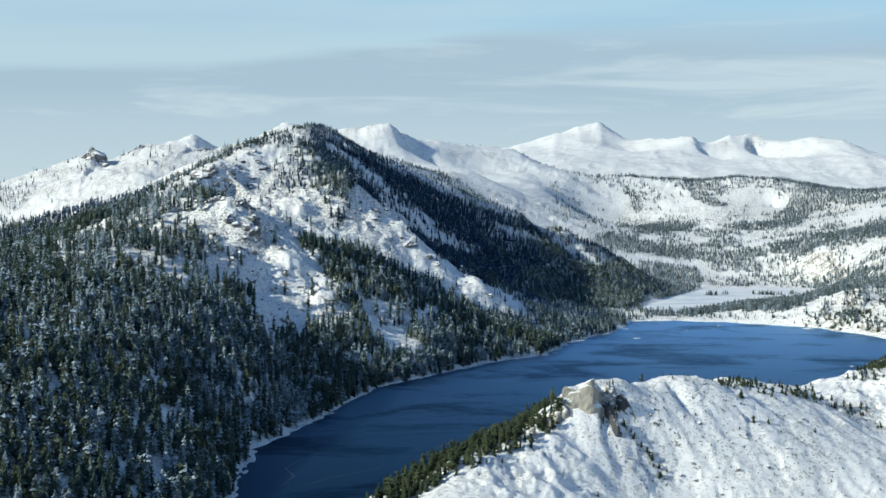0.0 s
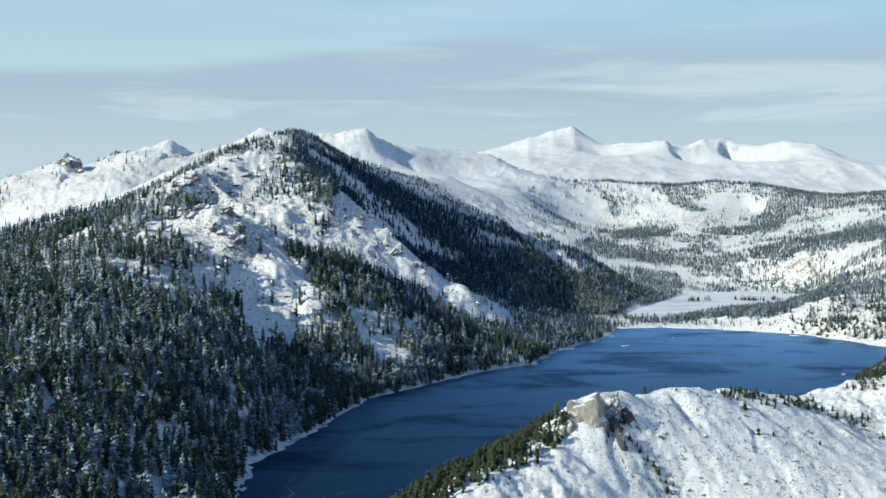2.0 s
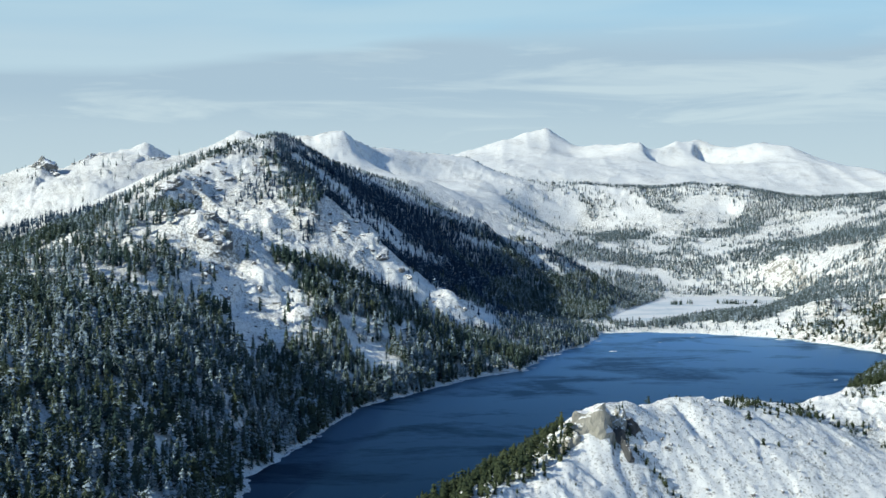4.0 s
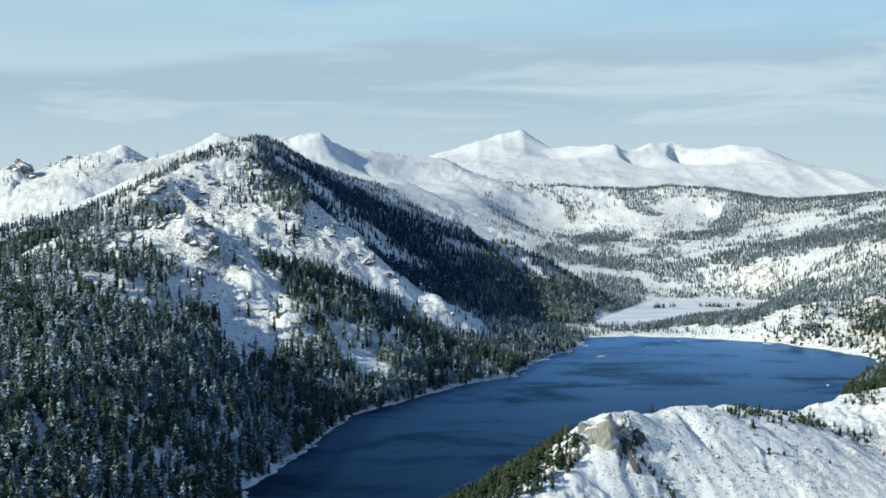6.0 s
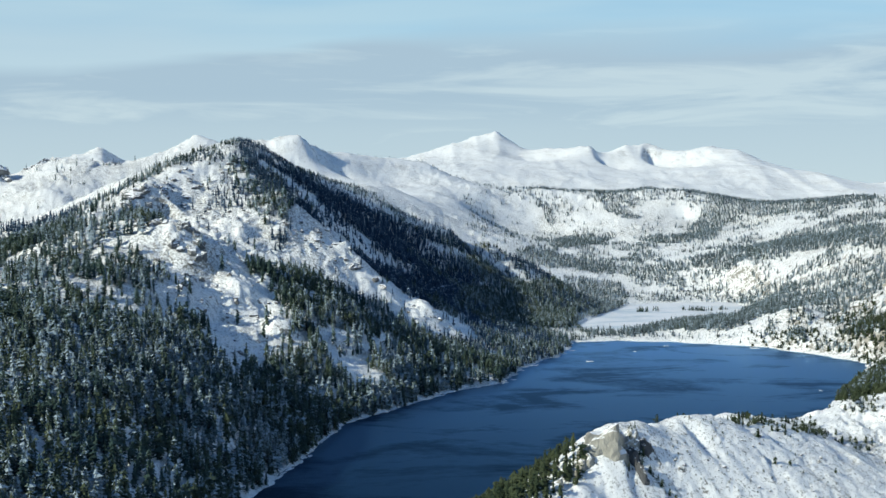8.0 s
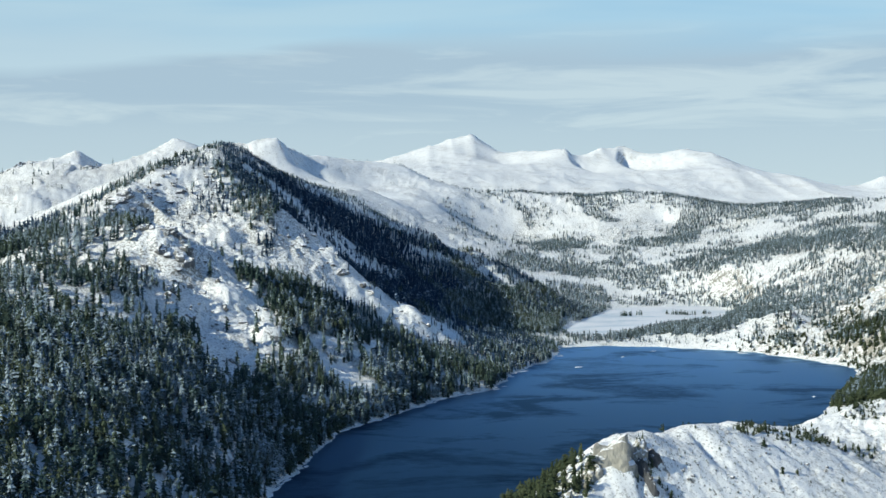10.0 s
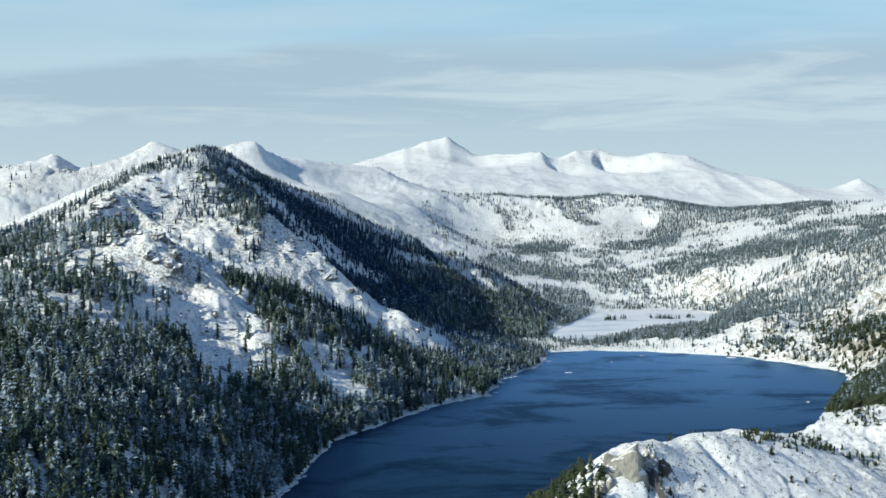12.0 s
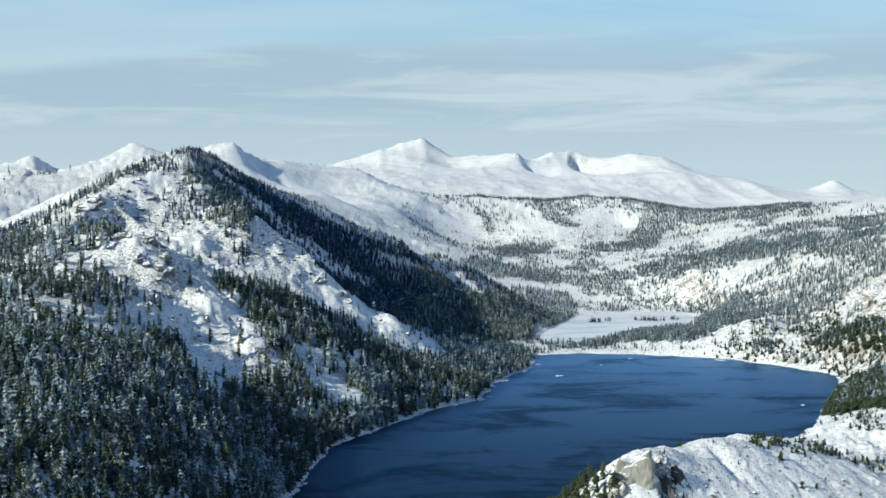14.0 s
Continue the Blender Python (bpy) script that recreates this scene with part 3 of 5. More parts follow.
def ground_sheet():
    """One sheet of land round the valley, finer on the valley's side, out to the far crests and behind them."""
    fine = np.arange(-24.5, 24.501, 0.078)
    turn = np.radians(np.concatenate([fine, np.arange(30, 330.1, 4)]))
    rings = np.concatenate([[6, 60, 130, 210, 290, 360, 410], 450 * np.exp(np.arange(0, math.log(640 / 450), 0.006)),
                            640 * np.exp(np.arange(0, math.log(1050 / 640), 0.0026)), 1050 * np.exp(np.arange(0, math.log(1500 / 1050), 0.0019)), 1500 * np.exp(np.arange(0, math.log(4900 / 1500), 0.0040))])
    a, r = np.meshgrid(turn, rings)
    x, y = np.sin(a) * r, np.cos(a) * r - 60
    z = land(x, y)
    n, m = len(rings), len(turn)
    i = np.arange(n * m).reshape(n, m)
    right = np.roll(i, -1, 1)
    quads = np.stack([i[:-1], right[:-1], right[1:], i[1:]], -1).reshape(-1, 4)
    return mesh_object("ground", np.stack([x.ravel(), y.ravel(), z], 1), quads, SNOW)


tagged(ground_sheet(), "snow-covered granite mountains and valley floor", "ground", kind="structure")


def water_sheet(name, ring, z, mat):
    bm = bmesh.new()
    bm.faces.new([bm.verts.new((x, y, z)) for x, y in ring]).normal_update()
    bmesh.ops.triangulate(bm, faces=bm.faces[:])
    bmesh.ops.recalc_face_normals(bm, faces=bm.faces[:])
    if bm.faces[:][0].normal.z < 0:
        bmesh.ops.reverse_faces(bm, faces=bm.faces[:])
    me = bpy.data.meshes.new(name)
    bm.to_mesh(me)
    bm.free()
    me.materials.append(mat)
    return new(name, me)


tagged(water_sheet("water", [(-150, 290), (5, 290), (10, 480), (-12, 570), (-8, 630), (14, 680), (42, 730),
                                (84, 785), (142, 845), (205, 910), (262, 970), (325, 1070), (440, 1150), (440, 1590), (-150, 1590)], 0.0, WATER),
       "dark blue open lake water ruffled by wind", "lake", kind="structure")
mid_x, mid_y = 305, 1835
tagged(water_sheet("ice", [(mid_x + (x - mid_x) * 1.05, mid_y + (y - mid_y) * 1.03) for x, y in UPPER_LAKE], 4.2, ICE),
       "frozen upper lake under wind-drifted snow", "frozen lake", kind="structure")


# ---- woods: clearings, thin stands, groves and scrub (x, y in metres) ----
MAIN_WOOD = [(-60, 460), (-85, 742), (-66, 865), (-52, 990), (-12, 1060), (25, 1130), (75, 1200), (95, 1290), (150, 1420),
             (172, 1560), (178, 1640), (175, 1700), (222, 1785), (232, 1890), (255, 1965), (130, 1965), (30, 1900), (-80, 1845), (-200, 1730),
             (-245, 1610), (-300, 1450), (-350, 1410), (-500, 1390), (-700, 1350), (-600, 900), (-420, 450), (-200, 420)]
WEST_WOOD = [(-900, 1500), (-620, 1500), (-520, 1560), (-560, 1700), (-640, 1800), (-760, 2050), (-900, 2000)]
CLEAR = [
    [(-296, 1326), (-274, 1380), (-235, 1403), (-216, 1387), (-194, 1236), (-168, 1191), (-165, 1174), (-135, 1178), (-117, 1149), (-110, 1120), (-108, 1092), (-134, 1058), (-133, 1018), (-141, 971), (-162, 1017), (-181, 1090), (-196, 1075), (-205, 1100), (-240, 1144), (-236, 1162), (-224, 1183), (-288, 1338)],
    [(-211, 1364), (-193, 1389), (-164, 1361), (-159, 1330), (-141, 1309), (-136, 1279), (-154, 1212), (-174, 1261)],
    [(-149, 1389), (-136, 1410), (-107, 1397), (-94, 1351), (-73, 1375), (-49, 1423), (-69, 1332), (-90, 1320), (-100, 1334), (-130, 1335), (-145, 1357)],
    [(-47, 1342), (-24, 1392), (2, 1426), (31, 1378), (29, 1338), (-1, 1319), (-39, 1337)],
    [(-83, 1094), (-66, 1099), (-46, 1070), (-66, 1065)],
]
OPEN = [
    [(-488, 1916), (-331, 1454), (-294, 1533), (-349, 2230), (-707, 4903), (-202, 1609), (-145, 1643), (-88, 1733), (-25, 1803), (-19, 1362), (-62, 1317), (-88, 1302), (-111, 1248), (-132, 1209), (-126, 1145), (-192, 1087), (-203, 1100), (-215, 1116), (-236, 1128), (-246, 1151), (-267, 1161), (-298, 1170)],
]
MID = [
    [(-367, 2194), (-344, 2225), (-222, 1609), (-192, 1478), (-159, 1434), (-143, 1416), (-138, 1349), (-146, 1311), (-161, 1322), (-175, 1368), (-200, 1385), (-221, 1405), (-237, 1455)],
    [(-490, 1924), (-333, 1463), (-294, 1533), (-349, 2230), (-242, 1568), (-253, 1479), (-282, 1437), (-305, 1364), (-326, 1279)],
    [(-322, 1263), (-303, 1297), (-294, 1339), (-272, 1315), (-240, 1170), (-243, 1151), (-225, 1119), (-208, 1112), (-192, 1087), (-218, 999), (-241, 1047), (-274, 1128), (-287, 1126)],
    [(-210, 2277), (-157, 2318), (-112, 2285), (-62, 1793), (-82, 1754), (-123, 1717)],
    [(-197, 1521), (-145, 1637), (-80, 1712), (-9, 1784), (11, 1609), (-40, 1519), (-97, 1429), (-146, 1474), (-181, 1487)],
]
DENSE = [
    [(-341, 2239), (-697, 4903), (-210, 1622), (-179, 1638), (-149, 1653), (-125, 1693), (-93, 1744), (-58, 1789), (-10, 1832), (13, 1824), (-9, 1744), (-43, 1663), (-76, 1628), (-102, 1606), (-124, 1594), (-146, 1578), (-163, 1551), (-182, 1527), (-196, 1508), (-217, 1574)],
    [(-199, 1508), (-181, 1490), (-162, 1481), (-141, 1492), (-122, 1488), (-107, 1488), (-89, 1446), (-66, 1478), (-40, 1519), (-8, 1581), (11, 1609), (-8, 1432), (-37, 1393), (-65, 1375), (-82, 1375), (-100, 1395), (-124, 1401), (-143, 1416), (-157, 1408), (-178, 1443)],
    [(-251, 1190), (-260, 1336), (-252, 1323), (-238, 1173)],
    [(-168, 1191), (-148, 1210), (-131, 1246), (-114, 1281), (-97, 1307), (-81, 1320), (-54, 1317), (-126, 1145), (-142, 1180), (-161, 1178)],
    [(-168, 1355), (-154, 1382), (-140, 1368), (-138, 1340), (-146, 1311), (-158, 1322)],
    [(-31, 2279), (28, 2269), (74, 1925), (124, 1928), (192, 2126), (249, 2134), (293, 2091), (284, 2028), (248, 1876), (188, 1766), (155, 1620), (137, 1474), (99, 1371), (51, 1342), (25, 1435), (-20, 1485), (-23, 1646), (45, 1761), (117, 1818), (150, 1873), (72, 1886), (4, 1835), (-25, 1806)],
]
THIN = [
    [(-19, 1809), (15, 1865), (81, 1911), (127, 1886), (111, 1850), (67, 1840), (32, 1808), (-13, 1783)],
    [(-179, 1560), (-150, 1611), (-115, 1619), (-78, 1608), (-36, 1600), (-39, 1570), (-86, 1507), (-130, 1521)],
    [(-262, 1444), (-239, 1518), (-206, 1549), (-186, 1465), (-191, 1392), (-231, 1412), (-272, 1383)],
]
RIDGE_FOOT_WOODS = [
    [(194, 2131), (248, 2149), (290, 2141), (284, 2048), (256, 1916), (197, 1783), (195, 1843), (174, 1877)],
    [(284, 2082), (361, 2110), (438, 2076), (473, 2016), (490, 1880), (517, 1800), (525, 1736), (477, 1721), (445, 1805), (432, 2050), (351, 2060), (279, 2032)],
    [(210, 2261), (310, 2320), (340, 2278), (349, 2230), (296, 2230), (226, 2178)],
    [(344, 2203), (385, 2141), (371, 2117), (313, 2129)],
    [(167, 2378), (204, 2364), (234, 2304), (210, 2261), (184, 2273)],
]
FOREST_GAPS = [
    [(-83, 1093), (-61, 1123), (-45, 1092), (-36, 1094), (-49, 1069), (-66, 1066), (-80, 1071)],
    [(-50, 1326), (-13, 1352), (28, 1412), (37, 1351), (16, 1321), (-15, 1319), (-40, 1310)],
    [(-116, 1199), (-90, 1257), (-87, 1223), (-111, 1176)],
    [(-128, 1085), (-104, 1103), (-95, 1094), (-114, 1063)],
    [(-147, 1037), (-133, 1033), (-134, 951), (-143, 955)],
]
LIT_STAND = [
    [(-115, 1167), (-81, 1281), (-41, 1299), (-23, 1238), (-36, 1113), (-61, 1128), (-87, 1094), (-104, 1116)],
]
SHADY_WOOD = [
    [(-210, 1559), (-170, 1594), (-124, 1673), (-59, 1775), (-10, 1838), (60, 1903), (120, 1938), (165, 1960), (203, 1871), (154, 1645), (102, 1588), (51, 1581), (1, 1567), (-49, 1453), (-82, 1385), (-114, 1405), (-146, 1425), (-179, 1468)],
]
SHADE_STRIPS = [
    [(-194, 1549), (-164, 1588), (-133, 1584), (-109, 1584), (-91, 1591), (-60, 1565), (-29, 1589), (-33, 1570), (-60, 1448), (-82, 1409), (-89, 1375), (-112, 1398), (-128, 1459), (-146, 1493), (-170, 1509), (-188, 1504)],
    [(-17, 1794), (12, 1821), (61, 1904), (112, 1922), (140, 1930), (168, 1945), (159, 1910), (123, 1854), (100, 1842), (82, 1880), (57, 1861), (25, 1806), (-3, 1794)],
    [(51, 1767), (84, 1822), (102, 1790), (85, 1757), (58, 1760)],
]
FACE_GROVE = [
    [(-216, 1505), (-189, 1531), (-151, 1481), (-132, 1437), (-144, 1354), (-146, 1312), (-160, 1318), (-164, 1342), (-182, 1373), (-196, 1410)],
    [(-38, 1418), (2, 1593), (46, 1685), (92, 1614), (55, 1478), (15, 1482), (-29, 1358)],
]
RIMED_FACE = [
    [(-247, 1478), (-221, 1558), (-203, 1548), (-200, 1454), (-226, 1440)],
    [(-252, 1145), (-229, 1135), (-207, 1129), (-194, 1120), (-202, 1059), (-226, 1061)],
]
RIDGE_ROWS = [[p[:2] for p in SUMMIT_RIDGE[2:9]], [(-340, 1382), (-319, 1387), (-306, 1429), (-283, 1455), (-263, 1470), (-241, 1520)]]
BACK_ROWS = [[(-175, 2330), (-151, 2389), (-113, 2353), (-60, 2350), (-12, 2362)], [p[:2] for p in CREST_WEST[16:]], [p[:2] for p in CREST_WEST[1:5]]]
SHORE_GROVES = [
    [(266, 1680), (316, 1783), (340, 1678), (371, 1664), (348, 1555), (331, 1539), (299, 1560), (264, 1606)],
    [(385, 1532), (397, 1529), (412, 1517), (407, 1492), (386, 1505)],
    [(374, 1495), (393, 1477), (384, 1441), (368, 1464)],
    [(383, 1435), (396, 1431), (405, 1390), (399, 1380), (384, 1421)],
    [(360, 1532), (373, 1522), (364, 1491), (354, 1500)],
    [(222, 1621), (257, 1702), (256, 1628), (239, 1578), (216, 1570)],
    [(421, 1436), (449, 1415), (472, 1376), (455, 1332), (430, 1365), (415, 1419)],
    [(371, 1233), (403, 1250), (429, 1269), (440, 1200), (390, 1110), (330, 1080), (309, 1090)],
    [(344, 1562), (409, 1704), (451, 1728), (466, 1644), (461, 1610), (444, 1608), (443, 1679), (373, 1555)],
]
WOODS = [
    [(875, 2384), (808, 2428), (712, 2439), (596, 2384), (499, 2306), (404, 2258), (401, 2200), (446, 2166), (502, 2111), (581, 2145), (705, 2358), (779, 2348), (741, 2049)],
    [(616, 1734), (590, 1829), (549, 1843), (481, 1818), (459, 1982), (407, 1934), (416, 1695), (459, 1656), (497, 1611), (527, 1619), (566, 1610)],
    [(437, 1608), (476, 1625), (511, 1613), (480, 1518), (433, 1500), (410, 1504)],
    [(681, 2078), (689, 1917), (629, 1769), (613, 1850), (576, 1875), (584, 1943)],
    [(195, 3606), (344, 3591), (470, 3562), (609, 3671), (707, 3634), (748, 3562), (906, 3597), (1078, 3612), (1125, 3569), (820, 2601), (737, 2580), (677, 2580), (634, 2627), (590, 2674), (557, 2718), (534, 2746), (465, 2757), (389, 2729), (363, 2746), (300, 2762), (255, 2819), (205, 2836)],
    [(543, 2757), (589, 2669), (543, 2615), (488, 2442), (436, 2437), (385, 2472), (361, 2532), (398, 2558), (445, 2558), (497, 2663), (525, 2734)],
    [(308, 2768), (363, 2746), (384, 2696), (411, 2690), (367, 2669), (331, 2718)],
    [(223, 2578), (289, 2599), (328, 2558), (285, 2442), (216, 2384)],
    [(204, 2768), (228, 2740), (237, 2679), (222, 2679), (211, 2723)],
    [(762, 2415), (631, 2000), (581, 2032), (534, 2076), (473, 2092), (424, 2178), (397, 2217), (445, 2227), (508, 2196), (621, 2366), (672, 2352)],
    [(129, 2281), (199, 2337), (266, 2280), (330, 2231), (379, 2249), (404, 2177), (364, 2155), (379, 2112), (326, 2129), (291, 2203), (223, 2213), (164, 2195), (114, 1932)],
    [(293, 2091), (354, 2099), (426, 2074), (464, 2054), (487, 1974), (493, 1789), (569, 1801), (498, 1577), (474, 1612), (443, 1605), (419, 1697), (360, 1554), (339, 1560), (324, 1529), (265, 1594), (295, 1777), (337, 1827), (363, 1701), (441, 1937), (431, 2049), (346, 2049), (286, 2041)],
    [(157, 1643), (220, 1727), (243, 1703), (298, 1791), (350, 1683), (335, 1541), (313, 1541), (265, 1594), (217, 1578), (151, 1572)],
    [(419, 1442), (469, 1369), (433, 1278), (405, 1400)],
    [(419, 1517), (474, 1612), (506, 1603), (431, 1364), (418, 1420)],
    [(363, 1501), (395, 1475), (406, 1405), (426, 1347), (405, 1281), (404, 1371), (384, 1430), (365, 1474)],
    [(389, 1542), (412, 1536), (408, 1508), (382, 1499)],
    [(324, 1132), (366, 1193), (423, 1253), (286, 910), (304, 1029), (308, 1078)],
]
LIGHTWOOD = [
    [(364, 2194), (449, 2106), (566, 2094), (711, 1974), (599, 1694), (549, 1843), (497, 1868), (445, 2022), (368, 2086)],
    [(316, 2217), (405, 2195), (511, 2072), (612, 1941), (567, 1797), (494, 1793), (456, 2066), (388, 2103), (384, 2142)],
    [(136, 2404), (306, 2626), (350, 2452), (491, 2394), (664, 2534), (820, 2601), (762, 2415), (621, 2366), (450, 2249), (321, 2248), (147, 2286)],
    [(168, 1634), (251, 1769), (353, 1717), (370, 1535), (380, 1485), (308, 1536), (242, 1578), (169, 1596)],
]
SCRUB = [
    [(247, 1051), (213, 843), (232, 840), (194, 790), (171, 789)],
    [(243, 876), (273, 877), (262, 849), (224, 813)],
    [(-23, 625), (4, 631), (31, 643), (58, 680), (66, 675), (53, 651), (32, 622), (1, 608)],
]
BUSH = [
    [(171, 835), (188, 832), (235, 897), (239, 864), (220, 808), (195, 792), (170, 780), (153, 765)],
    [(261, 882), (273, 877), (258, 839), (253, 851)],
    [(172, 768), (180, 768), (175, 760), (169, 757)],
    [(102, 696), (109, 701), (118, 694), (124, 686), (118, 679), (108, 687)],
    [(238, 1064), (272, 1078), (300, 1109), (305, 1070), (287, 1024), (268, 1053), (177, 823)],
]
SKIRT_SCRUB = [
    [(55, 870), (73, 945), (63, 703), (59, 691), (67, 683), (60, 672), (50, 653), (41, 645)],
    [(0, 770), (32, 870), (59, 697), (63, 682), (46, 649), (23, 620), (7, 620)],
]
BACK_SPUR = [
    [(-216, 2282), (-176, 2328), (-142, 2394), (-105, 2350), (-70, 2303), (-31, 2293), (-25, 1821), (-58, 1789), (-83, 1783), (-141, 2304), (-178, 2281)],
]
GROVE = [
    [(350, 1487), (370, 1474), (388, 1455), (389, 1432), (407, 1394), (402, 1375), (378, 1424), (357, 1469)],
    [(219, 1589), (285, 1681), (342, 1567), (337, 1527), (306, 1523), (270, 1579), (219, 1557)],
    [(388, 1533), (410, 1532), (400, 1490), (378, 1491)],
    [(306, 1085), (349, 1187), (393, 1272), (412, 1261), (432, 1275), (286, 910), (300, 1025)],
    [(416, 1427), (433, 1418), (456, 1405), (471, 1371), (440, 1295), (428, 1346), (414, 1396)],
]


def foliage(name, frost, olive=1.0, deep=(0.018, 0.037, 0.040), fresh=(0.064, 0.097, 0.076)):
    """Fir needles; rime and snow lie on the branches, more on some than on others."""
    m, t, b, g = material(name, 0.9)
    b.inputs["Specular IOR Level"].default_value = 0.1
    pos = g.outputs["Position"]
    bough = g.outputs["Random Per Island"]
    own = t.nodes.new("ShaderNodeAttribute")
    own.attribute_name = "tree_tone"
    each = math_node(t, "ADD", math_node(t, "MULTIPLY", own.outputs["Fac"], 0.75), math_node(t, "MULTIPLY", bough, 0.25))
    stand = noise_tex(t, pos, 0.03, 3, 0.6)
    grain = noise_tex(t, pos, 0.9, 4, 0.7)
    sep = t.nodes.new("ShaderNodeSeparateXYZ")
    t.links.new(g.outputs["Normal"], sep.inputs[0])
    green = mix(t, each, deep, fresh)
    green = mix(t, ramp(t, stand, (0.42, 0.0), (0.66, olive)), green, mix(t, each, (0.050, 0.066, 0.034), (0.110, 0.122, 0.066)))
    load = math_node(t, "ADD", math_node(t, "MULTIPLY", grain, 0.9), math_node(t, "ADD", math_node(t, "MULTIPLY", bough, 0.22), math_node(t, "MULTIPLY", own.outputs["Fac"], 0.42)))
    load = math_node(t, "ADD", load, math_node(t, "MULTIPLY", math_node(t, "SUBTRACT", sep.outputs["Z"], 0.6), 0.25))
    load = math_node(t, "ADD", load, math_node(t, "MULTIPLY", math_node(t, "SUBTRACT", stand, 0.5), 0.5))
    snow = ramp(t, load, (0.92 - frost, 0.0), (1.45 - frost, 0.55))
    t.links.new(mix(t, snow, green, (0.48, 0.60, 0.73)), b.inputs["Base Color"])
    return m


def bark():
    m, t, b, g = material("fir_bark", 0.9)
    n = noise_tex(t, stretched(t, g.outputs["Position"], 3, 3, 0.6), 1.0, 4, 0.6)
    t.links.new(mix(t, n, (0.05, 0.036, 0.025), (0.14, 0.10, 0.07)), b.inputs["Base Color"])
    return m


# ridge firs: the shaded face's dark blue is painted into the needles
SHADE_BLUED_GREEN = foliage("shade_blued_fir_needles", 0.0, 0.0, (0.013, 0.032, 0.060), (0.036, 0.066, 0.104))
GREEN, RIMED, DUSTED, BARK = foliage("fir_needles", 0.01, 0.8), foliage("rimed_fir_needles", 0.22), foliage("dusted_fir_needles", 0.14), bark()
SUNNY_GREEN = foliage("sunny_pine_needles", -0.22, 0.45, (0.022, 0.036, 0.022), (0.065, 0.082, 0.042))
# valley needles: some rime, and the distance haze painted in as paler blue-grey
HAZED_VALLEY_GREEN = foliage("hazed_frosted_fir_needles", 0.19, 0.4, (0.048, 0.068, 0.074), (0.115, 0.145, 0.146))


def trunk_mesh(sides, top, radius=0.016):
    a = np.arange(sides) / sides * 2 * math.pi
    low = np.stack([np.cos(a) * radius, np.sin(a) * radius, np.full(sides, -0.12)], 1)
    high = np.stack([np.cos(a) * radius * 0.15, np.sin(a) * radius * 0.15, np.full(sides, top)], 1)
    i = np.arange(sides)
    j = (i + 1) % sides
    return np.concatenate([low, high]), np.concatenate([np.stack([i, j, sides + j], 1), np.stack([i, sides + j, sides + i], 1)])


def crown_mesh(rng, levels, spokes, radius, foot=0.10, fronds=1, pine=False):
    """A conifer's crown, one unit high: whorls of boughs, each a small roof of needles. A pine is ragged and round-topped, with gaps."""
    verts, faces = [], []
    lean, heavy = rng.uniform(0, 6.28), rng.uniform(0, 6.28)
    for k in range(levels):
        f = k / levels
        h = foot + (0.98 - foot) * f ** 0.92
        if pine:
            reach = radius * 1.15 * (1 - f) ** 0.5 * (0.55 + 0.45 * min(1, f * 4)) * rng.uniform(0.6, 1.2) + 0.014
        else:
            reach = radius * (1 - f) ** 0.66 * (0.70 + 0.30 * min(1, f * 6)) * rng.uniform(0.8, 1.1) + 0.012
        turn = rng.uniform(0, 6.28)
        ox, oy = math.cos(lean) * 0.035 * f, math.sin(lean) * 0.035 * f
        for s in range(spokes):
            if rng.random() < (0.22 if pine else 0.10):
                continue
            a = turn + (s + rng.uniform(-0.28, 0.28)) / spokes * 2 * math.pi
            long = reach * rng.uniform(0.58, 1.18) * (1 + (0.28 if pine else 0.10) * math.cos(a - heavy))
            droop = rng.uniform(0.0, 0.5) if pine else rng.uniform(0.25, 0.75)
            for q in range(fronds):
                b = a + (q - (fronds - 1) / 2) * 0.55
                size = long * (1 if fronds == 1 else rng.uniform(0.75, 1.05))
                c, d = math.cos(b), math.sin(b)
                w = size * (0.50 if fronds == 1 else 0.36)
                rise = h + rng.uniform(-0.016, 0.016)
                n = len(verts)
                verts += [(ox, oy, rise + 0.045), (ox + c * size * 0.55 - d * w, oy + d * size * 0.55 + c * w, rise - size * droop * 0.85 - 0.02),
                          (ox + c * size, oy + d * size, rise - size * droop), (ox + c * size * 0.55 + d * w, oy + d * size * 0.55 - c * w, rise - size * droop * 0.85 - 0.02)]
                faces += [(n, n + 2, n + 1), (n, n + 3, n + 2)]
    n = len(verts)
    verts += [(math.cos(lean) * 0.035, math.sin(lean) * 0.035, 1.0)] + [(math.cos(i * 2.1) * radius * 0.30, math.sin(i * 2.1) * radius * 0.30, foot + 0.05) for i in range(3)]
    faces += [(n, n + 1, n + 2), (n, n + 2, n + 3), (n, n + 3, n + 1)]
    return np.array(verts), np.array(faces)


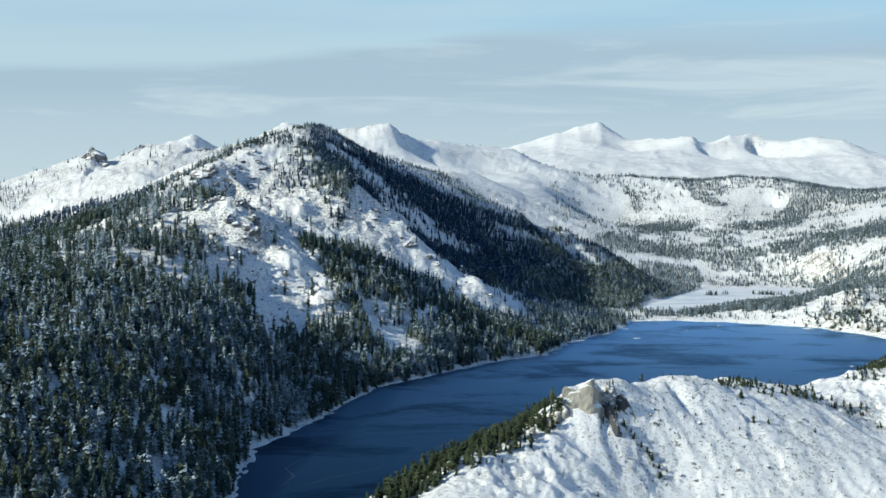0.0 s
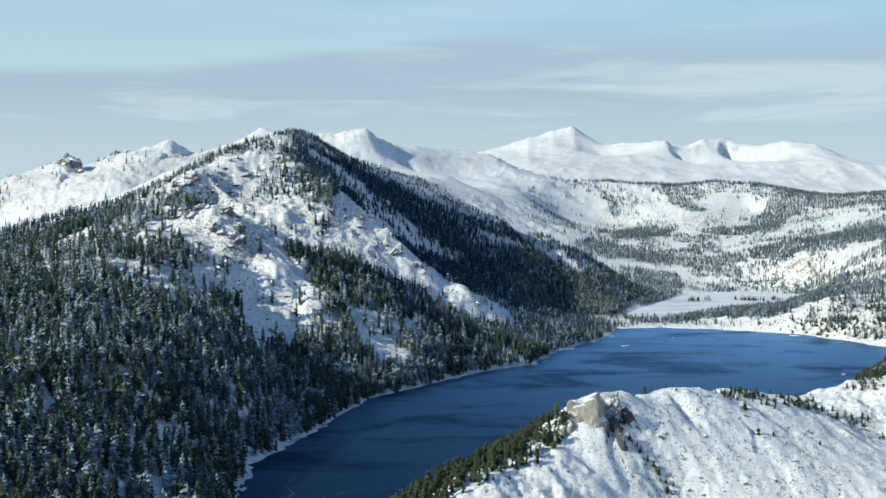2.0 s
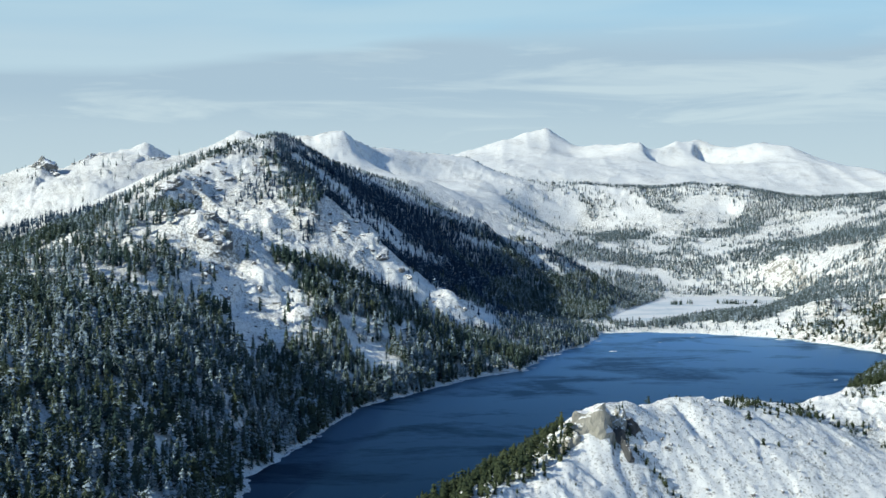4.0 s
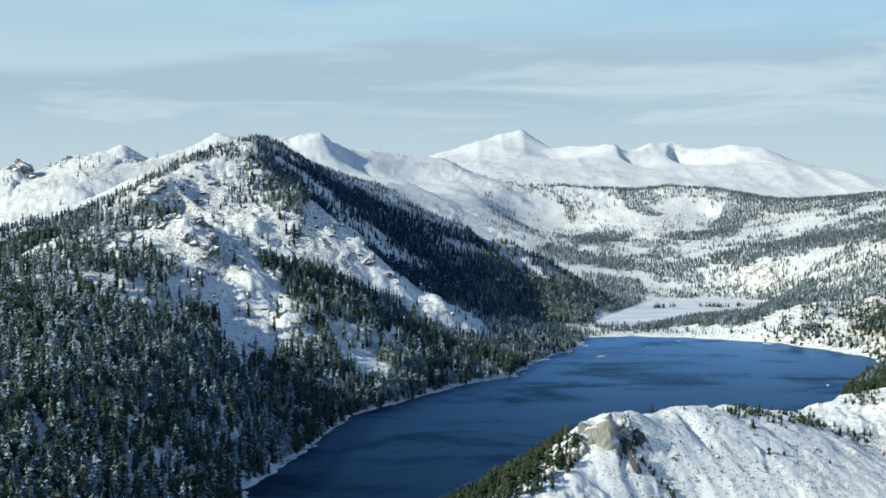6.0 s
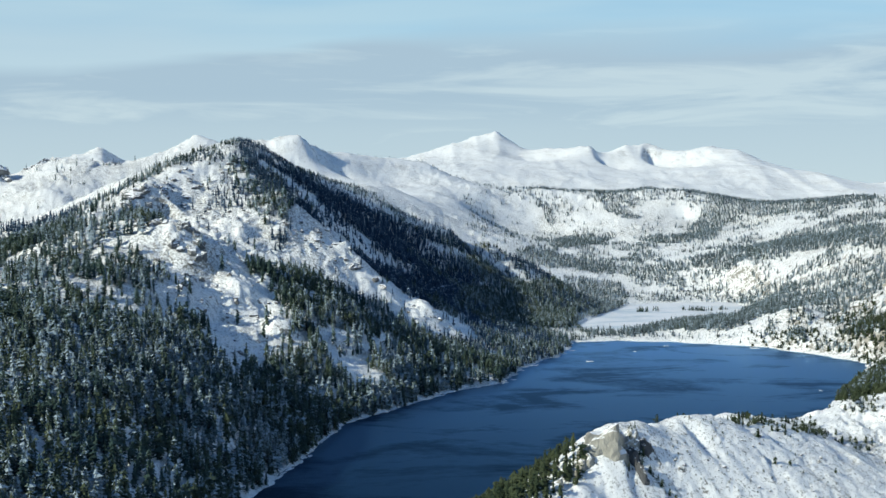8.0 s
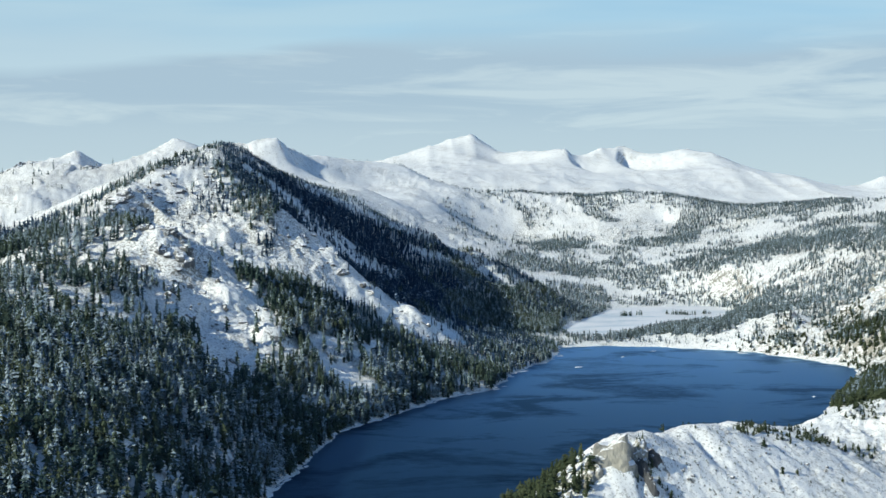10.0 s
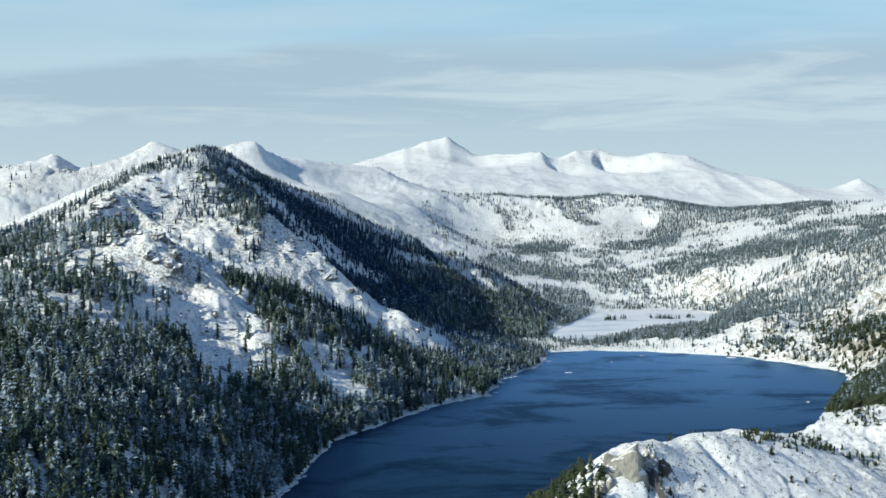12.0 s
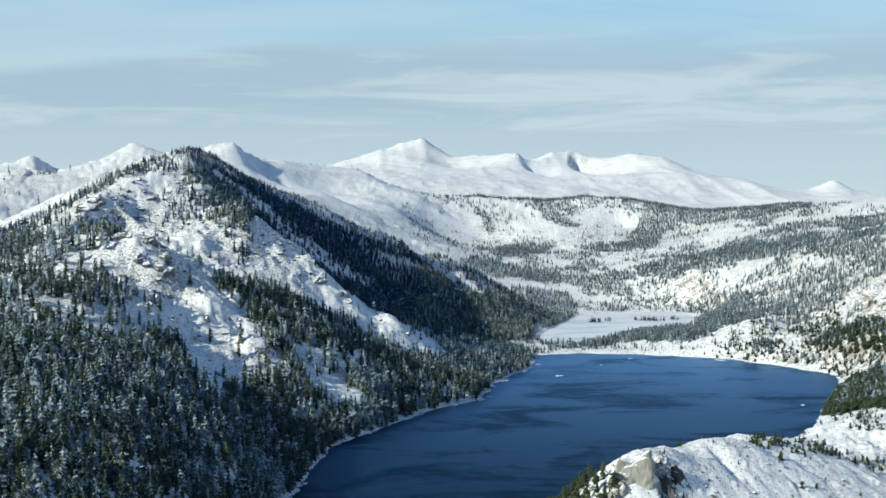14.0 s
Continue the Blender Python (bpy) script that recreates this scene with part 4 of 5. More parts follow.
def joined(name, shapes, spots, mat, label, category):
    """Many trees in one mesh. spots: rows of x, y, z, height, girth, turn."""
    vs, fs, own, used, base = [], [], [], [], 0
    tone = np.random.default_rng(len(spots)).random(len(spots))
    pick = np.arange(len(spots)) % len(shapes)
    for i, (v, f) in enumerate(shapes):
        s = spots[pick == i]
        if not len(s):
            continue
        c, d, w, h = np.cos(s[:, 5])[:, None], np.sin(s[:, 5])[:, None], (s[:, 3] * s[:, 4])[:, None], s[:, 3][:, None]
        x = s[:, 0:1] + (v[None, :, 0] * c - v[None, :, 1] * d) * w
        y = s[:, 1:2] + (v[None, :, 0] * d + v[None, :, 1] * c) * w
        z = s[:, 2:3] + v[None, :, 2] * h
        vs.append(np.stack([x, y, z], -1).reshape(-1, 3))
        fs.append((f[None] + (base + np.arange(len(s)) * len(v))[:, None, None]).reshape(-1, 3))
        own.append(tone[pick == i])
        used.append(i)
        base += len(s) * len(v)
    ob = mesh_object(name, np.concatenate(vs), np.concatenate(fs), mat, smooth_shade=False)
    tones = np.concatenate([np.repeat(s, len(v)) for s, v in zip(own, (shapes[i][0] for i in used))])
    ob.data.attributes.new("tree_tone", "FLOAT", "POINT").data.foreach_set("value", tones.astype(np.float32))
    return tagged(ob, label, category, kind="stuff")


def inside_any(x, y, rings, ragged=8.0):
    u = x + ragged * fbm(x, y, 30, 2, 91)
    v = y + ragged * 2 * fbm(x, y, 34, 2, 95)
    hit = np.zeros(x.shape, bool)
    for ring in rings:
        hit |= edge_distance(u, v, ring) < 0
    return hit


def jittered(x0, x1, y0, y1, step, rng):
    gx, gy = np.meshgrid(np.arange(x0, x1, step), np.arange(y0, y1, step))
    return gx.ravel() + rng.uniform(-0.48, 0.48, gx.size) * step, gy.ravel() + rng.uniform(-0.48, 0.48, gx.size) * step


def stand(x, y, share, tall, rng, girth=(0.85, 1.25)):
    keep = rng.random(len(x)) < share
    keep &= edge_distance(x + 4 * lattice(x / 23, y / 23, 5), y + 4 * lattice(x / 23, y / 23, 6), LAKE_SHORE) > 1.6
    keep &= edge_distance(x, y, UPPER_LAKE) > 3
    x, y = x[keep], y[keep]
    h = tall[0] + (tall[1] - tall[0]) * rng.beta(2.0, 2.2, len(x))
    return np.stack([x, y, land(x, y) - 0.2, h, rng.uniform(*girth, len(x)), rng.uniform(0, 6.28, len(x))], 1)


rng = np.random.default_rng(7)
# the wooded mountain over the lake
x, y = jittered(-700, 220, 460, 1170, 4.7, rng)
x2, y2 = jittered(-620, 240, 1170, 1970, 4.2, rng)
x3, y3 = jittered(-240, 240, 1380, 1960, 4.2, rng)
thick = inside_any(x3, y3, DENSE[:2] + SHADY_WOOD, 4)
x, y = np.concatenate([x, x2, x3[thick]]), np.concatenate([y, y2, y3[thick]])
x4, y4 = jittered(-120, 160, 500, 1450, 4.8, rng)      # the dense fringe above the water
bank = np.abs(edge_distance(x4, y4, LAKE_SHORE) - 11) < 9
x, y = np.concatenate([x, x4[bank]]), np.concatenate([y, y4[bank]])
ok = inside_any(x, y, [MAIN_WOOD], 3)
x, y = x[ok], y[ok]
clumps = fbm(x, y, 46, 3, 101)
share = np.where(y < 1000, np.clip(0.95 + 0.5 * clumps, 0.5, 1.0), np.clip(0.80 + 0.65 * clumps, 0.25, 1.0))
share = np.where(inside_any(x, y, OPEN, 3), np.clip(0.03 + 0.10 * clumps, 0.015, 0.15), share)
share = np.where(inside_any(x, y, CLEAR) | inside_any(x, y + 13, CLEAR), 0.025, share)
share = np.where(inside_any(x, y, MID, 6), np.clip(0.60 + 0.6 * clumps, 0.2, 0.95), share)
share = np.where((y > 930) & (y < 1170) & (x < -185), share * 0.5, share)
share = np.where(inside_any(x, y, DENSE, 4), np.clip(0.98 + 0.35 * clumps, 0.6, 1), share)
share = np.where(inside_any(x, y, RIMED_FACE, 5), np.clip(0.35 + 0.5 * clumps, 0.1, 0.7), share)
share = np.where(inside_any(x, y, FACE_GROVE, 5), np.clip(0.5 + 0.6 * clumps, 0.2, 0.95), share)
share = np.where(inside_any(x, y, SHADY_WOOD, 4), np.clip(0.92 + 0.5 * clumps, 0.5, 1), share)
share = np.where(inside_any(x, y, SHADE_STRIPS, 4), np.clip(0.13 + 0.5 * clumps, 0.04, 0.5), share)
share = np.where(inside_any(x, y, LIT_STAND, 5), np.clip(0.5 + 0.5 * clumps, 0.15, 0.9), share)
share = np.where(inside_any(x, y, FOREST_GAPS, 4), 0.08, share)
fringe = x < 40 - (y + 44) * 0.42                     # left of the camera's view all along its path: thinner and plainer
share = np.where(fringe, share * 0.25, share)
slope_trees = stand(x, y, share, (7.0, 17.5), rng, (0.72, 1.12))
slope_trees[:, 3] *= 1 - 0.42 * smooth(slope_trees[:, 1], 1150, 1450)
tall = inside_any(slope_trees[:, 0], slope_trees[:, 1], FACE_GROVE, 4)
shade = inside_any(slope_trees[:, 0], slope_trees[:, 1], SHADY_WOOD, 4)
slope_trees[:, 3] *= np.where(tall, 1.35, 1.15 * shade + (1 - shade) * (1 - 0.25 * smooth(slope_trees[:, 1], 1500, 1600)))
for line in RIDGE_ROWS:
    row = np.array(along(line, 3.6))
    row += rng.normal(0, 3.5, row.shape)
    slope_trees = np.concatenate([slope_trees, stand(row[:, 0], row[:, 1], np.clip(0.65 + fbm(row[:, 0], row[:, 1], 40, 2, 103), 0.2, 1), (3.0, 6.5), rng)])
slope_trees[:, 4] *= 1 + 0.2 * smooth(slope_trees[:, 1], 1250, 1450)
slope_trees = slope_trees[np.argsort(slope_trees[:, 1])]
# groves of the valley, and lone firs between them
x, y = jittered(60, 900, 1500, 2950, 4.8, rng)
wild = fbm(x, y, 60, 3, 121)
share = np.clip(0.05 + 0.22 * wild, 0.01, 0.3)
share = np.where(inside_any(x, y, LIGHTWOOD, 10), np.clip(0.20 + 0.6 * fbm(x, y, 38, 3, 125), 0.03, 0.75), share)
share = np.where(inside_any(x, y, WOODS, 7), np.clip(0.95 + 0.6 * wild, 0.4, 1), share)
share = np.where(inside_any(x, y, RIDGE_FOOT_WOODS, 6), np.clip(0.85 + 0.5 * wild, 0.35, 1), share)
share = share * np.where((y > 1960) | ((x > 170) & (y > 1560)), 1, 0)
valley_trees = stand(x, y, share, (3.8, 9.5), rng, (1.15, 1.7))
x, y = jittered(-220, 120, 1880, 2700, 5.5, rng)
valley_trees = np.concatenate([valley_trees, stand(x, y, np.where(inside_any(x, y, BACK_SPUR, 8), 0.75, 0), (4, 8.5), rng, (1.1, 1.6))])
row = np.array(along([(160, 1566, 0), (205, 1574, 0), (265, 1556, 0), (335, 1506, 0)], 2.2))
row[:, 0] += rng.uniform(-9, 9, len(row))
row[:, 1] += rng.uniform(-8, 22, len(row))
valley_trees = np.concatenate([valley_trees, stand(row[:, 0], row[:, 1], 0.75, (1.8, 6.0), rng, (1.2, 1.9))])
for line in BACK_ROWS:
    row = np.array(along(line, 2.6))
    row += rng.normal(0, 5, row.shape)
    valley_trees = np.concatenate([valley_trees, stand(row[:, 0], row[:, 1], np.clip(0.5 + fbm(row[:, 0], row[:, 1], 60, 2, 105), 0.08, 0.95), (2.5, 6.0), rng, (1.1, 1.6))])
x, y = jittered(200, 480, 1080, 1800, 4.3, rng)
valley_trees = np.concatenate([valley_trees, stand(x, y, np.where(inside_any(x, y, SHORE_GROVES, 4), 0.85, 0.04), (4.0, 10.5), rng, (1.1, 1.6))])
x, y = jittered(-900, -450, 1500, 2200, 8.0, rng)
share = np.where(inside_any(x, y, [WEST_WOOD], 20), 0.55, 0.03)
valley_trees = np.concatenate([valley_trees, stand(x, y, share, (6, 12), rng)])
# east shore and the scrub round the dome
PLATEAU = [(160, 788), (196, 850), (246, 905), (300, 940), (330, 930), (300, 880), (262, 850), (215, 805), (180, 775)]
x, y = jittered(200, 640, 780, 1520, 5.0, rng)
share = np.where(inside_any(x, y, WOODS[-5:] + GROVE, 5), np.where(inside_any(x, y, GROVE[:3], 3), 0.45, 0.92), np.clip(0.04 + 0.3 * fbm(x, y, 40, 3, 131), 0.0, 0.3))
share = np.where((y > 1060) | (x > 330), share, 0)
east_trees = stand(x, y, share, (2.2, 6.2), rng, (1.5, 2.3))
east_trees[:, 3] *= 1 + 0.6 * inside_any(east_trees[:, 0], east_trees[:, 1], GROVE[3:], 3)
x, y = jittered(-20, 380, 560, 1060, 4.6, rng)
lumps = fbm(x, y, 24, 3, 141)
share = np.where(inside_any(x, y, [PLATEAU], 6), np.clip(0.12 + 0.7 * lumps, 0.03, 0.8), np.clip(-0.01 + 0.05 * lumps, 0, 0.05))
share = np.where(inside_any(x, y, SCRUB[2:], 4), 0.4, share)
share = np.where(inside_any(x, y, BUSH, 4), np.clip(0.5 + 0.9 * lumps, 0.05, 0.95), share)
share = np.where((x > 290) & (y > 900), np.maximum(share, 0.12), share)
scrub = stand(x, y, share, (1.2, 6.5), rng, (1.2, 1.9))
row = np.array(along([(x - 6, y + 16, z) for x, y, z in DOME[4:]], 3.2))
row[:, 0] += rng.uniform(-6, 6, len(row))
row[:, 1] += rng.uniform(-7, 9, len(row))
scrub = np.concatenate([scrub, stand(row[:, 0], row[:, 1], 0.7, (1.5, 4.5), rng, (1.2, 1.9))])
cleft = np.stack([rng.uniform(88, 100, 9), rng.uniform(690, 712, 9)], 1)
gully = np.array(along([(102, 694, 0), (109, 690, 0), (122, 683, 0)], 1.1))
gully[:, :2] += rng.normal(0, 2.4, (len(gully), 2))
scrub = np.concatenate([scrub, stand(gully[:, 0], gully[:, 1], 0.9, (1.8, 5.0), rng, (1.1, 1.7))])
scrub = np.concatenate([scrub, stand(cleft[:, 0], cleft[:, 1], 1.0, (3, 7), rng)])
SKIRT = [(-22, 590), (-10, 640), (8, 680), (30, 715), (52, 745), (66, 735), (60, 715), (44, 690), (26, 660), (16, 630), (2, 596)]
x, y = jittered(-40, 90, 560, 760, 3.1, rng)
skirt_trees = stand(x, y, np.where(inside_any(x, y, [SKIRT], 3), 0.75, np.where(inside_any(x, y, SKIRT_SCRUB, 3), 0.4, 0)), (3.0, 12.0), rng, (0.95, 1.5))

near_shapes = [crown_mesh(rng, 13, 6, rng.uniform(0.20, 0.28), rng.uniform(0.04, 0.12), 2, i % 2 == 1) for i in range(8)]
mid_shapes = [crown_mesh(rng, 8, 5, rng.uniform(0.21, 0.31), rng.uniform(0.03, 0.12), 1, i % 5 > 1) for i in range(10)]
tiny_shapes = [crown_mesh(rng, 3, 4, rng.uniform(0.26, 0.34), rng.uniform(0.0, 0.06)) for _ in range(6)]
far_shapes = [crown_mesh(rng, 6, 4, rng.uniform(0.22, 0.32), rng.uniform(0.03, 0.10), 1, i % 2 == 1) for i in range(8)]

# the firs nearest to the water's end, one by one
SINGLES = 300
# firs inside the camera's view come first
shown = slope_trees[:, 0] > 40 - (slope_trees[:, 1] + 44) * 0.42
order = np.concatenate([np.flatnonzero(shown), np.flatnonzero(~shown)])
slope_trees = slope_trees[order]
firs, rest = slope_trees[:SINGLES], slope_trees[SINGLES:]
models = []
tv, tf = trunk_mesh(6, 0.9)
for i, (v, f) in enumerate(near_shapes):
    for mat, kind in ((RIMED, "snow-rimed"), (GREEN, "dark green")):
        fir = new("fir_tree")
        tagged(fir, "tall %s conical fir on the snowy slope" % kind, "tree", "firs on the lake slope")
        if not models:
            trunk_data = mesh_object("trunk", tv, tf, BARK, fir).data
        else:
            new("trunk", trunk_data).parent = fir
        crown = mesh_object("crown", v, f, mat, fir, False)
        crown.data.attributes.new("tree_tone", "FLOAT", "POINT").data.foreach_set("value", np.full(len(v), (i * 0.37 + 0.2) % 1.0, np.float32))
        models.append(fir)
rimed = fbm(firs[:, 0], firs[:, 1], 60, 2, 151) + rng.uniform(-0.5, 0.5, len(firs)) > 0.25
for i, (x, y, z, h, g, turn) in enumerate(firs):
    m = pose(x, y, z, 0, 0, math.degrees(turn)) @ Matrix.Diagonal((h * g, h * g, h, 1))
    model = models[2 * (i // 2 % 8) + (0 if rimed[i] else 1)]
    if i < 2 * len(models) and "placed" not in model:
        model["placed"] = 1
        model.matrix_basis = m
    else:
        copy_thing(model, m).scale = (h * g, h * g, h)
for model in models:
    if "placed" in model:
        del model["placed"]
    else:
        for o in (*model.children, model):
            bpy.data.objects.remove(o)

lower = rest[:, 1] < 1010
# rimed stands, and the frosted ridge foot, whose sunlight these paler needles also paint
frosty_or_sunlit = (fbm(rest[:, 0], rest[:, 1], 70, 3, 161) + (0.75 * smooth(rest[:, 2], 25, 75) - 0.1) * lower - 0.35 + 0.9 * inside_any(rest[:, 0], rest[:, 1], MID[:3], 6) - 0.9 * inside_any(rest[:, 0], rest[:, 1], DENSE[:5], 4) * (rest[:, 1] > 1000)
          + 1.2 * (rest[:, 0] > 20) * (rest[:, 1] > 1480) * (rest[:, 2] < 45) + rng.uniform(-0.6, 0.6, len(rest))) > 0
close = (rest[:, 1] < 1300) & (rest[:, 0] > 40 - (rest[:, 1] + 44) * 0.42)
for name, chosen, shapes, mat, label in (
        ("rimed_firs", close & frosty_or_sunlit, mid_shapes, RIMED, "dense snow-rimed fir forest on the slope above the lake"),
        ("green_firs", close & ~frosty_or_sunlit, mid_shapes, GREEN, "dense dark green fir forest above the lake shore"),
        ("dusted_ridge_firs", ~close & frosty_or_sunlit, far_shapes, DUSTED, "snow-dusted firs on the rocky front of the mountain"),
        ("ridge_firs", ~close & ~frosty_or_sunlit, tiny_shapes, SHADE_BLUED_GREEN, "firs along the mountain ridge and its shady face, shade painted into their needles")):
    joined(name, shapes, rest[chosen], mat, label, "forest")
joined("valley_firs", tiny_shapes, valley_trees, HAZED_VALLEY_GREEN, "scattered firs and groves on the snowy valley floor", "forest")
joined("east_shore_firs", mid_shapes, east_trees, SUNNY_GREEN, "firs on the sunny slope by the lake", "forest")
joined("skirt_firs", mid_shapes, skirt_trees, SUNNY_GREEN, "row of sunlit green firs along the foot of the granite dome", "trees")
x, y = jittered(20, 360, 640, 1040, 4.0, rng)
share = np.clip(0.22 + 0.45 * fbm(x, y, 28, 3, 171), 0.04, 0.7) * (land(x, y) > -12)
share = np.where((x > 215) & (y > 830), share * 2.2, share)
shrubs = stand(x, y, share, (0.35, 1.9), rng, (1.3, 2.4))
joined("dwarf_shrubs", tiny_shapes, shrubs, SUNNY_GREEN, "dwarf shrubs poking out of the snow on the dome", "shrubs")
x, y = jittered(90, 900, 1500, 2950, 7.5, rng)
lumps = fbm(x, y, 45, 3, 175)
share = np.clip(0.30 + 0.75 * lumps, 0.03, 0.9)
bushes = stand(x, y, share, (0.9, 2.6), rng, (1.2, 2.2))
joined("valley_shrubs", tiny_shapes, bushes, HAZED_VALLEY_GREEN, "low frosted shrubs dotting the snowy valley slopes, paled as if by haze", "shrubs")
ISLETS = [(276, 1888, 12, 8), (297, 1898, 7, 5), (350, 1908, 13, 8), (366, 1898, 14, 8), (392, 1915, 8, 6)]
for cx, cy, rx, ry in ISLETS:
    n = int(rx * ry * 0.24)
    a, q = rng.uniform(0, 6.28, n), np.sqrt(rng.random(n))
    spots = np.stack([cx + np.cos(a) * q * rx, cy + np.sin(a) * q * ry, np.full(n, 4.1), 1.8 + 6.5 * rng.random(n) ** 1.5, rng.uniform(0.9, 1.5, n), a], 1)
    joined("islet_firs", far_shapes, spots, GREEN, "clump of small firs standing on a snowy islet", "trees")
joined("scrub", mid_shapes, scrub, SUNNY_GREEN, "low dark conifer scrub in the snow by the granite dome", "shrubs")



# ---- granite outcrops and boulders ----
def granite(name, pale, cover=0.36):
    """Coarse granite with lichen streaks; snow lies on the level parts."""
    m, t, b, g = material(name, 0.85)
    pos = g.outputs["Position"]
    sep = t.nodes.new("ShaderNodeSeparateXYZ")
    t.links.new(g.outputs["Normal"], sep.inputs[0])
    coarse, fine = noise_tex(t, pos, 0.16, 5, 0.65, 0.4), noise_tex(t, pos, 0.9, 5, 0.7)
    streaks = noise_tex(t, stretched(t, pos, 0.7, 0.7, 0.12), 1.0, 4, 0.6)
    stone = mix(t, coarse, tuple(c * 0.45 for c in pale), pale)
    stone = mix(t, math_node(t, "MULTIPLY", streaks, 0.6), stone, (0.10, 0.10, 0.095))
    snow = math_node(t, "ADD", sep.outputs["Z"], math_node(t, "MULTIPLY", math_node(t, "SUBTRACT", fine, 0.5), 0.9))
    t.links.new(mix(t, ramp(t, snow, (cover, 0.0), (cover + 0.2, 1.0)), stone, (0.84, 0.85, 0.86)), b.inputs["Base Color"])
    cracks = t.nodes.new("ShaderNodeTexVoronoi")
    cracks.feature = "DISTANCE_TO_EDGE"
    cracks.inputs["Scale"].default_value = 1.0
    t.links.new(stretched(t, pos, 0.55, 0.55, 0.2), cracks.inputs["Vector"])
    bump(t, b, math_node(t, "ADD", math_node(t, "MINIMUM", math_node(t, "MULTIPLY", cracks.outputs["Distance"], 6.0), 1.0), math_node(t, "ADD", coarse, fine)), 0.35, 0.6)
    return m


# granite for the cleft beside the cliff, its shade painted in as near-black
CLEFT_SHADE_GRANITE = granite("cleft_shade_granite", (0.085, 0.09, 0.10), 0.7)
TAN_GRANITE, GREY_GRANITE = granite("tan_granite", (0.56, 0.54, 0.46), 0.50), granite("grey_granite", (0.25, 0.26, 0.26), 0.50)


def rock_mesh(seed, detail, mat, blocky=0.28):
    """A broken block of unit radius, flattened below."""
    bm = bmesh.new()
    bmesh.ops.create_icosphere(bm, subdivisions=detail, radius=1.0)
    r = random.Random(seed)
    cuts = [(Vector((r.uniform(-1, 1), r.uniform(-1, 1), r.uniform(-0.3, 1))).normalized(), r.uniform(0.55, 0.85)) for _ in range(9)]
    shift = Vector((seed * 3.1, seed * 1.7, 0))
    for v in bm.verts:
        for n, d in cuts:                           # split faces
            over = v.co.dot(n) - d
            if over > 0:
                v.co -= n * over * 0.92
        v.co *= 1 + blocky * noise.fractal(v.co * 1.6 + shift, 0.8, 2.1, 4) * 0.6 - 0.25 * blocky * abs(noise.noise(Vector((v.co.x * 5, v.co.y * 5, v.co.z * 1.5)) + shift))
    me = bpy.data.meshes.new("rock")
    bm.to_mesh(me)
    bm.free()
    me.materials.append(mat)
    return me


def ground_at(x, y):
    return float(land(np.array([x]), np.array([y]))[0])


CRAGS = [  # x, y, lift, half-sizes, turn, shade
    (76, 697, -8, 16, 12, 18, 20, 1), (90, 706, -9, 9, 9, 15, 60, 1), (67, 688, -8, 9, 9, 14, 10, 1), (61, 679, -7, 10, 9, 13, 35, 1), (52, 664, -6, 9, 9, 9, 70, 1),
    (-658, 2112, -9, 24, 19, 21, 15, 0), (-640, 2108, -8, 16, 14, 15, 70, 0), (-680, 2084, -6, 10, 16, 9, 40, 0), (-694, 2060, -5, 9, 14, 7, 35, 0), (-616, 2172, -5, 16, 10, 9, 10, 0), (-598, 2180, -6, 18, 11, 11, 40, 0), (-578, 2192, -6, 14, 10, 9, 65, 0), (-552, 2206, -5, 11, 9, 6, 20, 0),
    (-484, 2146, -4, 18, 12, 12, 20, 0), (92, 699, -5, 5, 8, 12, 15, 2), (95, 691, -5, 5, 7, 9, 50, 2), (98, 706, -4, 5, 6, 8, 80, 2),
    (505, 1549, -4, 20, 16, 9, 30, 1), (524, 1536, -4, 18, 14, 10, 70, 1), (472, 1386, -3, 12, 14, 7, 10, 1), (486, 1410, -3, 14, 12, 8, 45, 1), (456, 1344, -3, 9, 10, 5, 60, 1), (462, 1512, -3, 12, 10, 5, 0, 1), (498, 1470, -4, 16, 14, 8, 85, 1),
    (-232, 1188, -2, 8, 7, 6, 30, 0), (-214, 1182, -1, 8, 7, 7, 5, 0), (-204, 1160, -2, 7, 8, 6, 50, 0), (-288, 1418, -3, 11, 9, 8, 25, 0),
    (700, 4512, -3, 9, 7, 4, 10, 0), (912, 4547, -3, 9, 7, 5, 30, 0), (930, 4540, -3, 7, 6, 5, 70, 0),
    (-302, 1398, -3, 9, 8, 7, 75, 0), (-200, 1174, -3, 7, 6, 7, 30, 0), (-196, 1158, -3, 6, 7, 6, 70, 0), (-206, 1184, -3, 7, 6, 6, 10, 0), (-192, 1144, -3, 6, 5, 6, 50, 0), (-187, 1128, -3, 5, 6, 5, 20, 0), (-199, 1140, -3, 5, 5, 6, 80, 0),
    (-274, 1377, -4, 8, 6, 8, 30, 0), (-281, 1366, -4, 7, 6, 7, 60, 0), (-268, 1382, -4, 6, 6, 6, 15, 0), (-286, 1350, -4, 7, 6, 7, 45, 0), (-262, 1392, -4, 6, 5, 5, 5, 0), (-276, 1352, -3, 5, 5, 5, 75, 0), (-80, 1352, -2, 8, 6, 5, 15, 0), (-118, 1384, -2, 7, 6, 5, 35, 0),
]
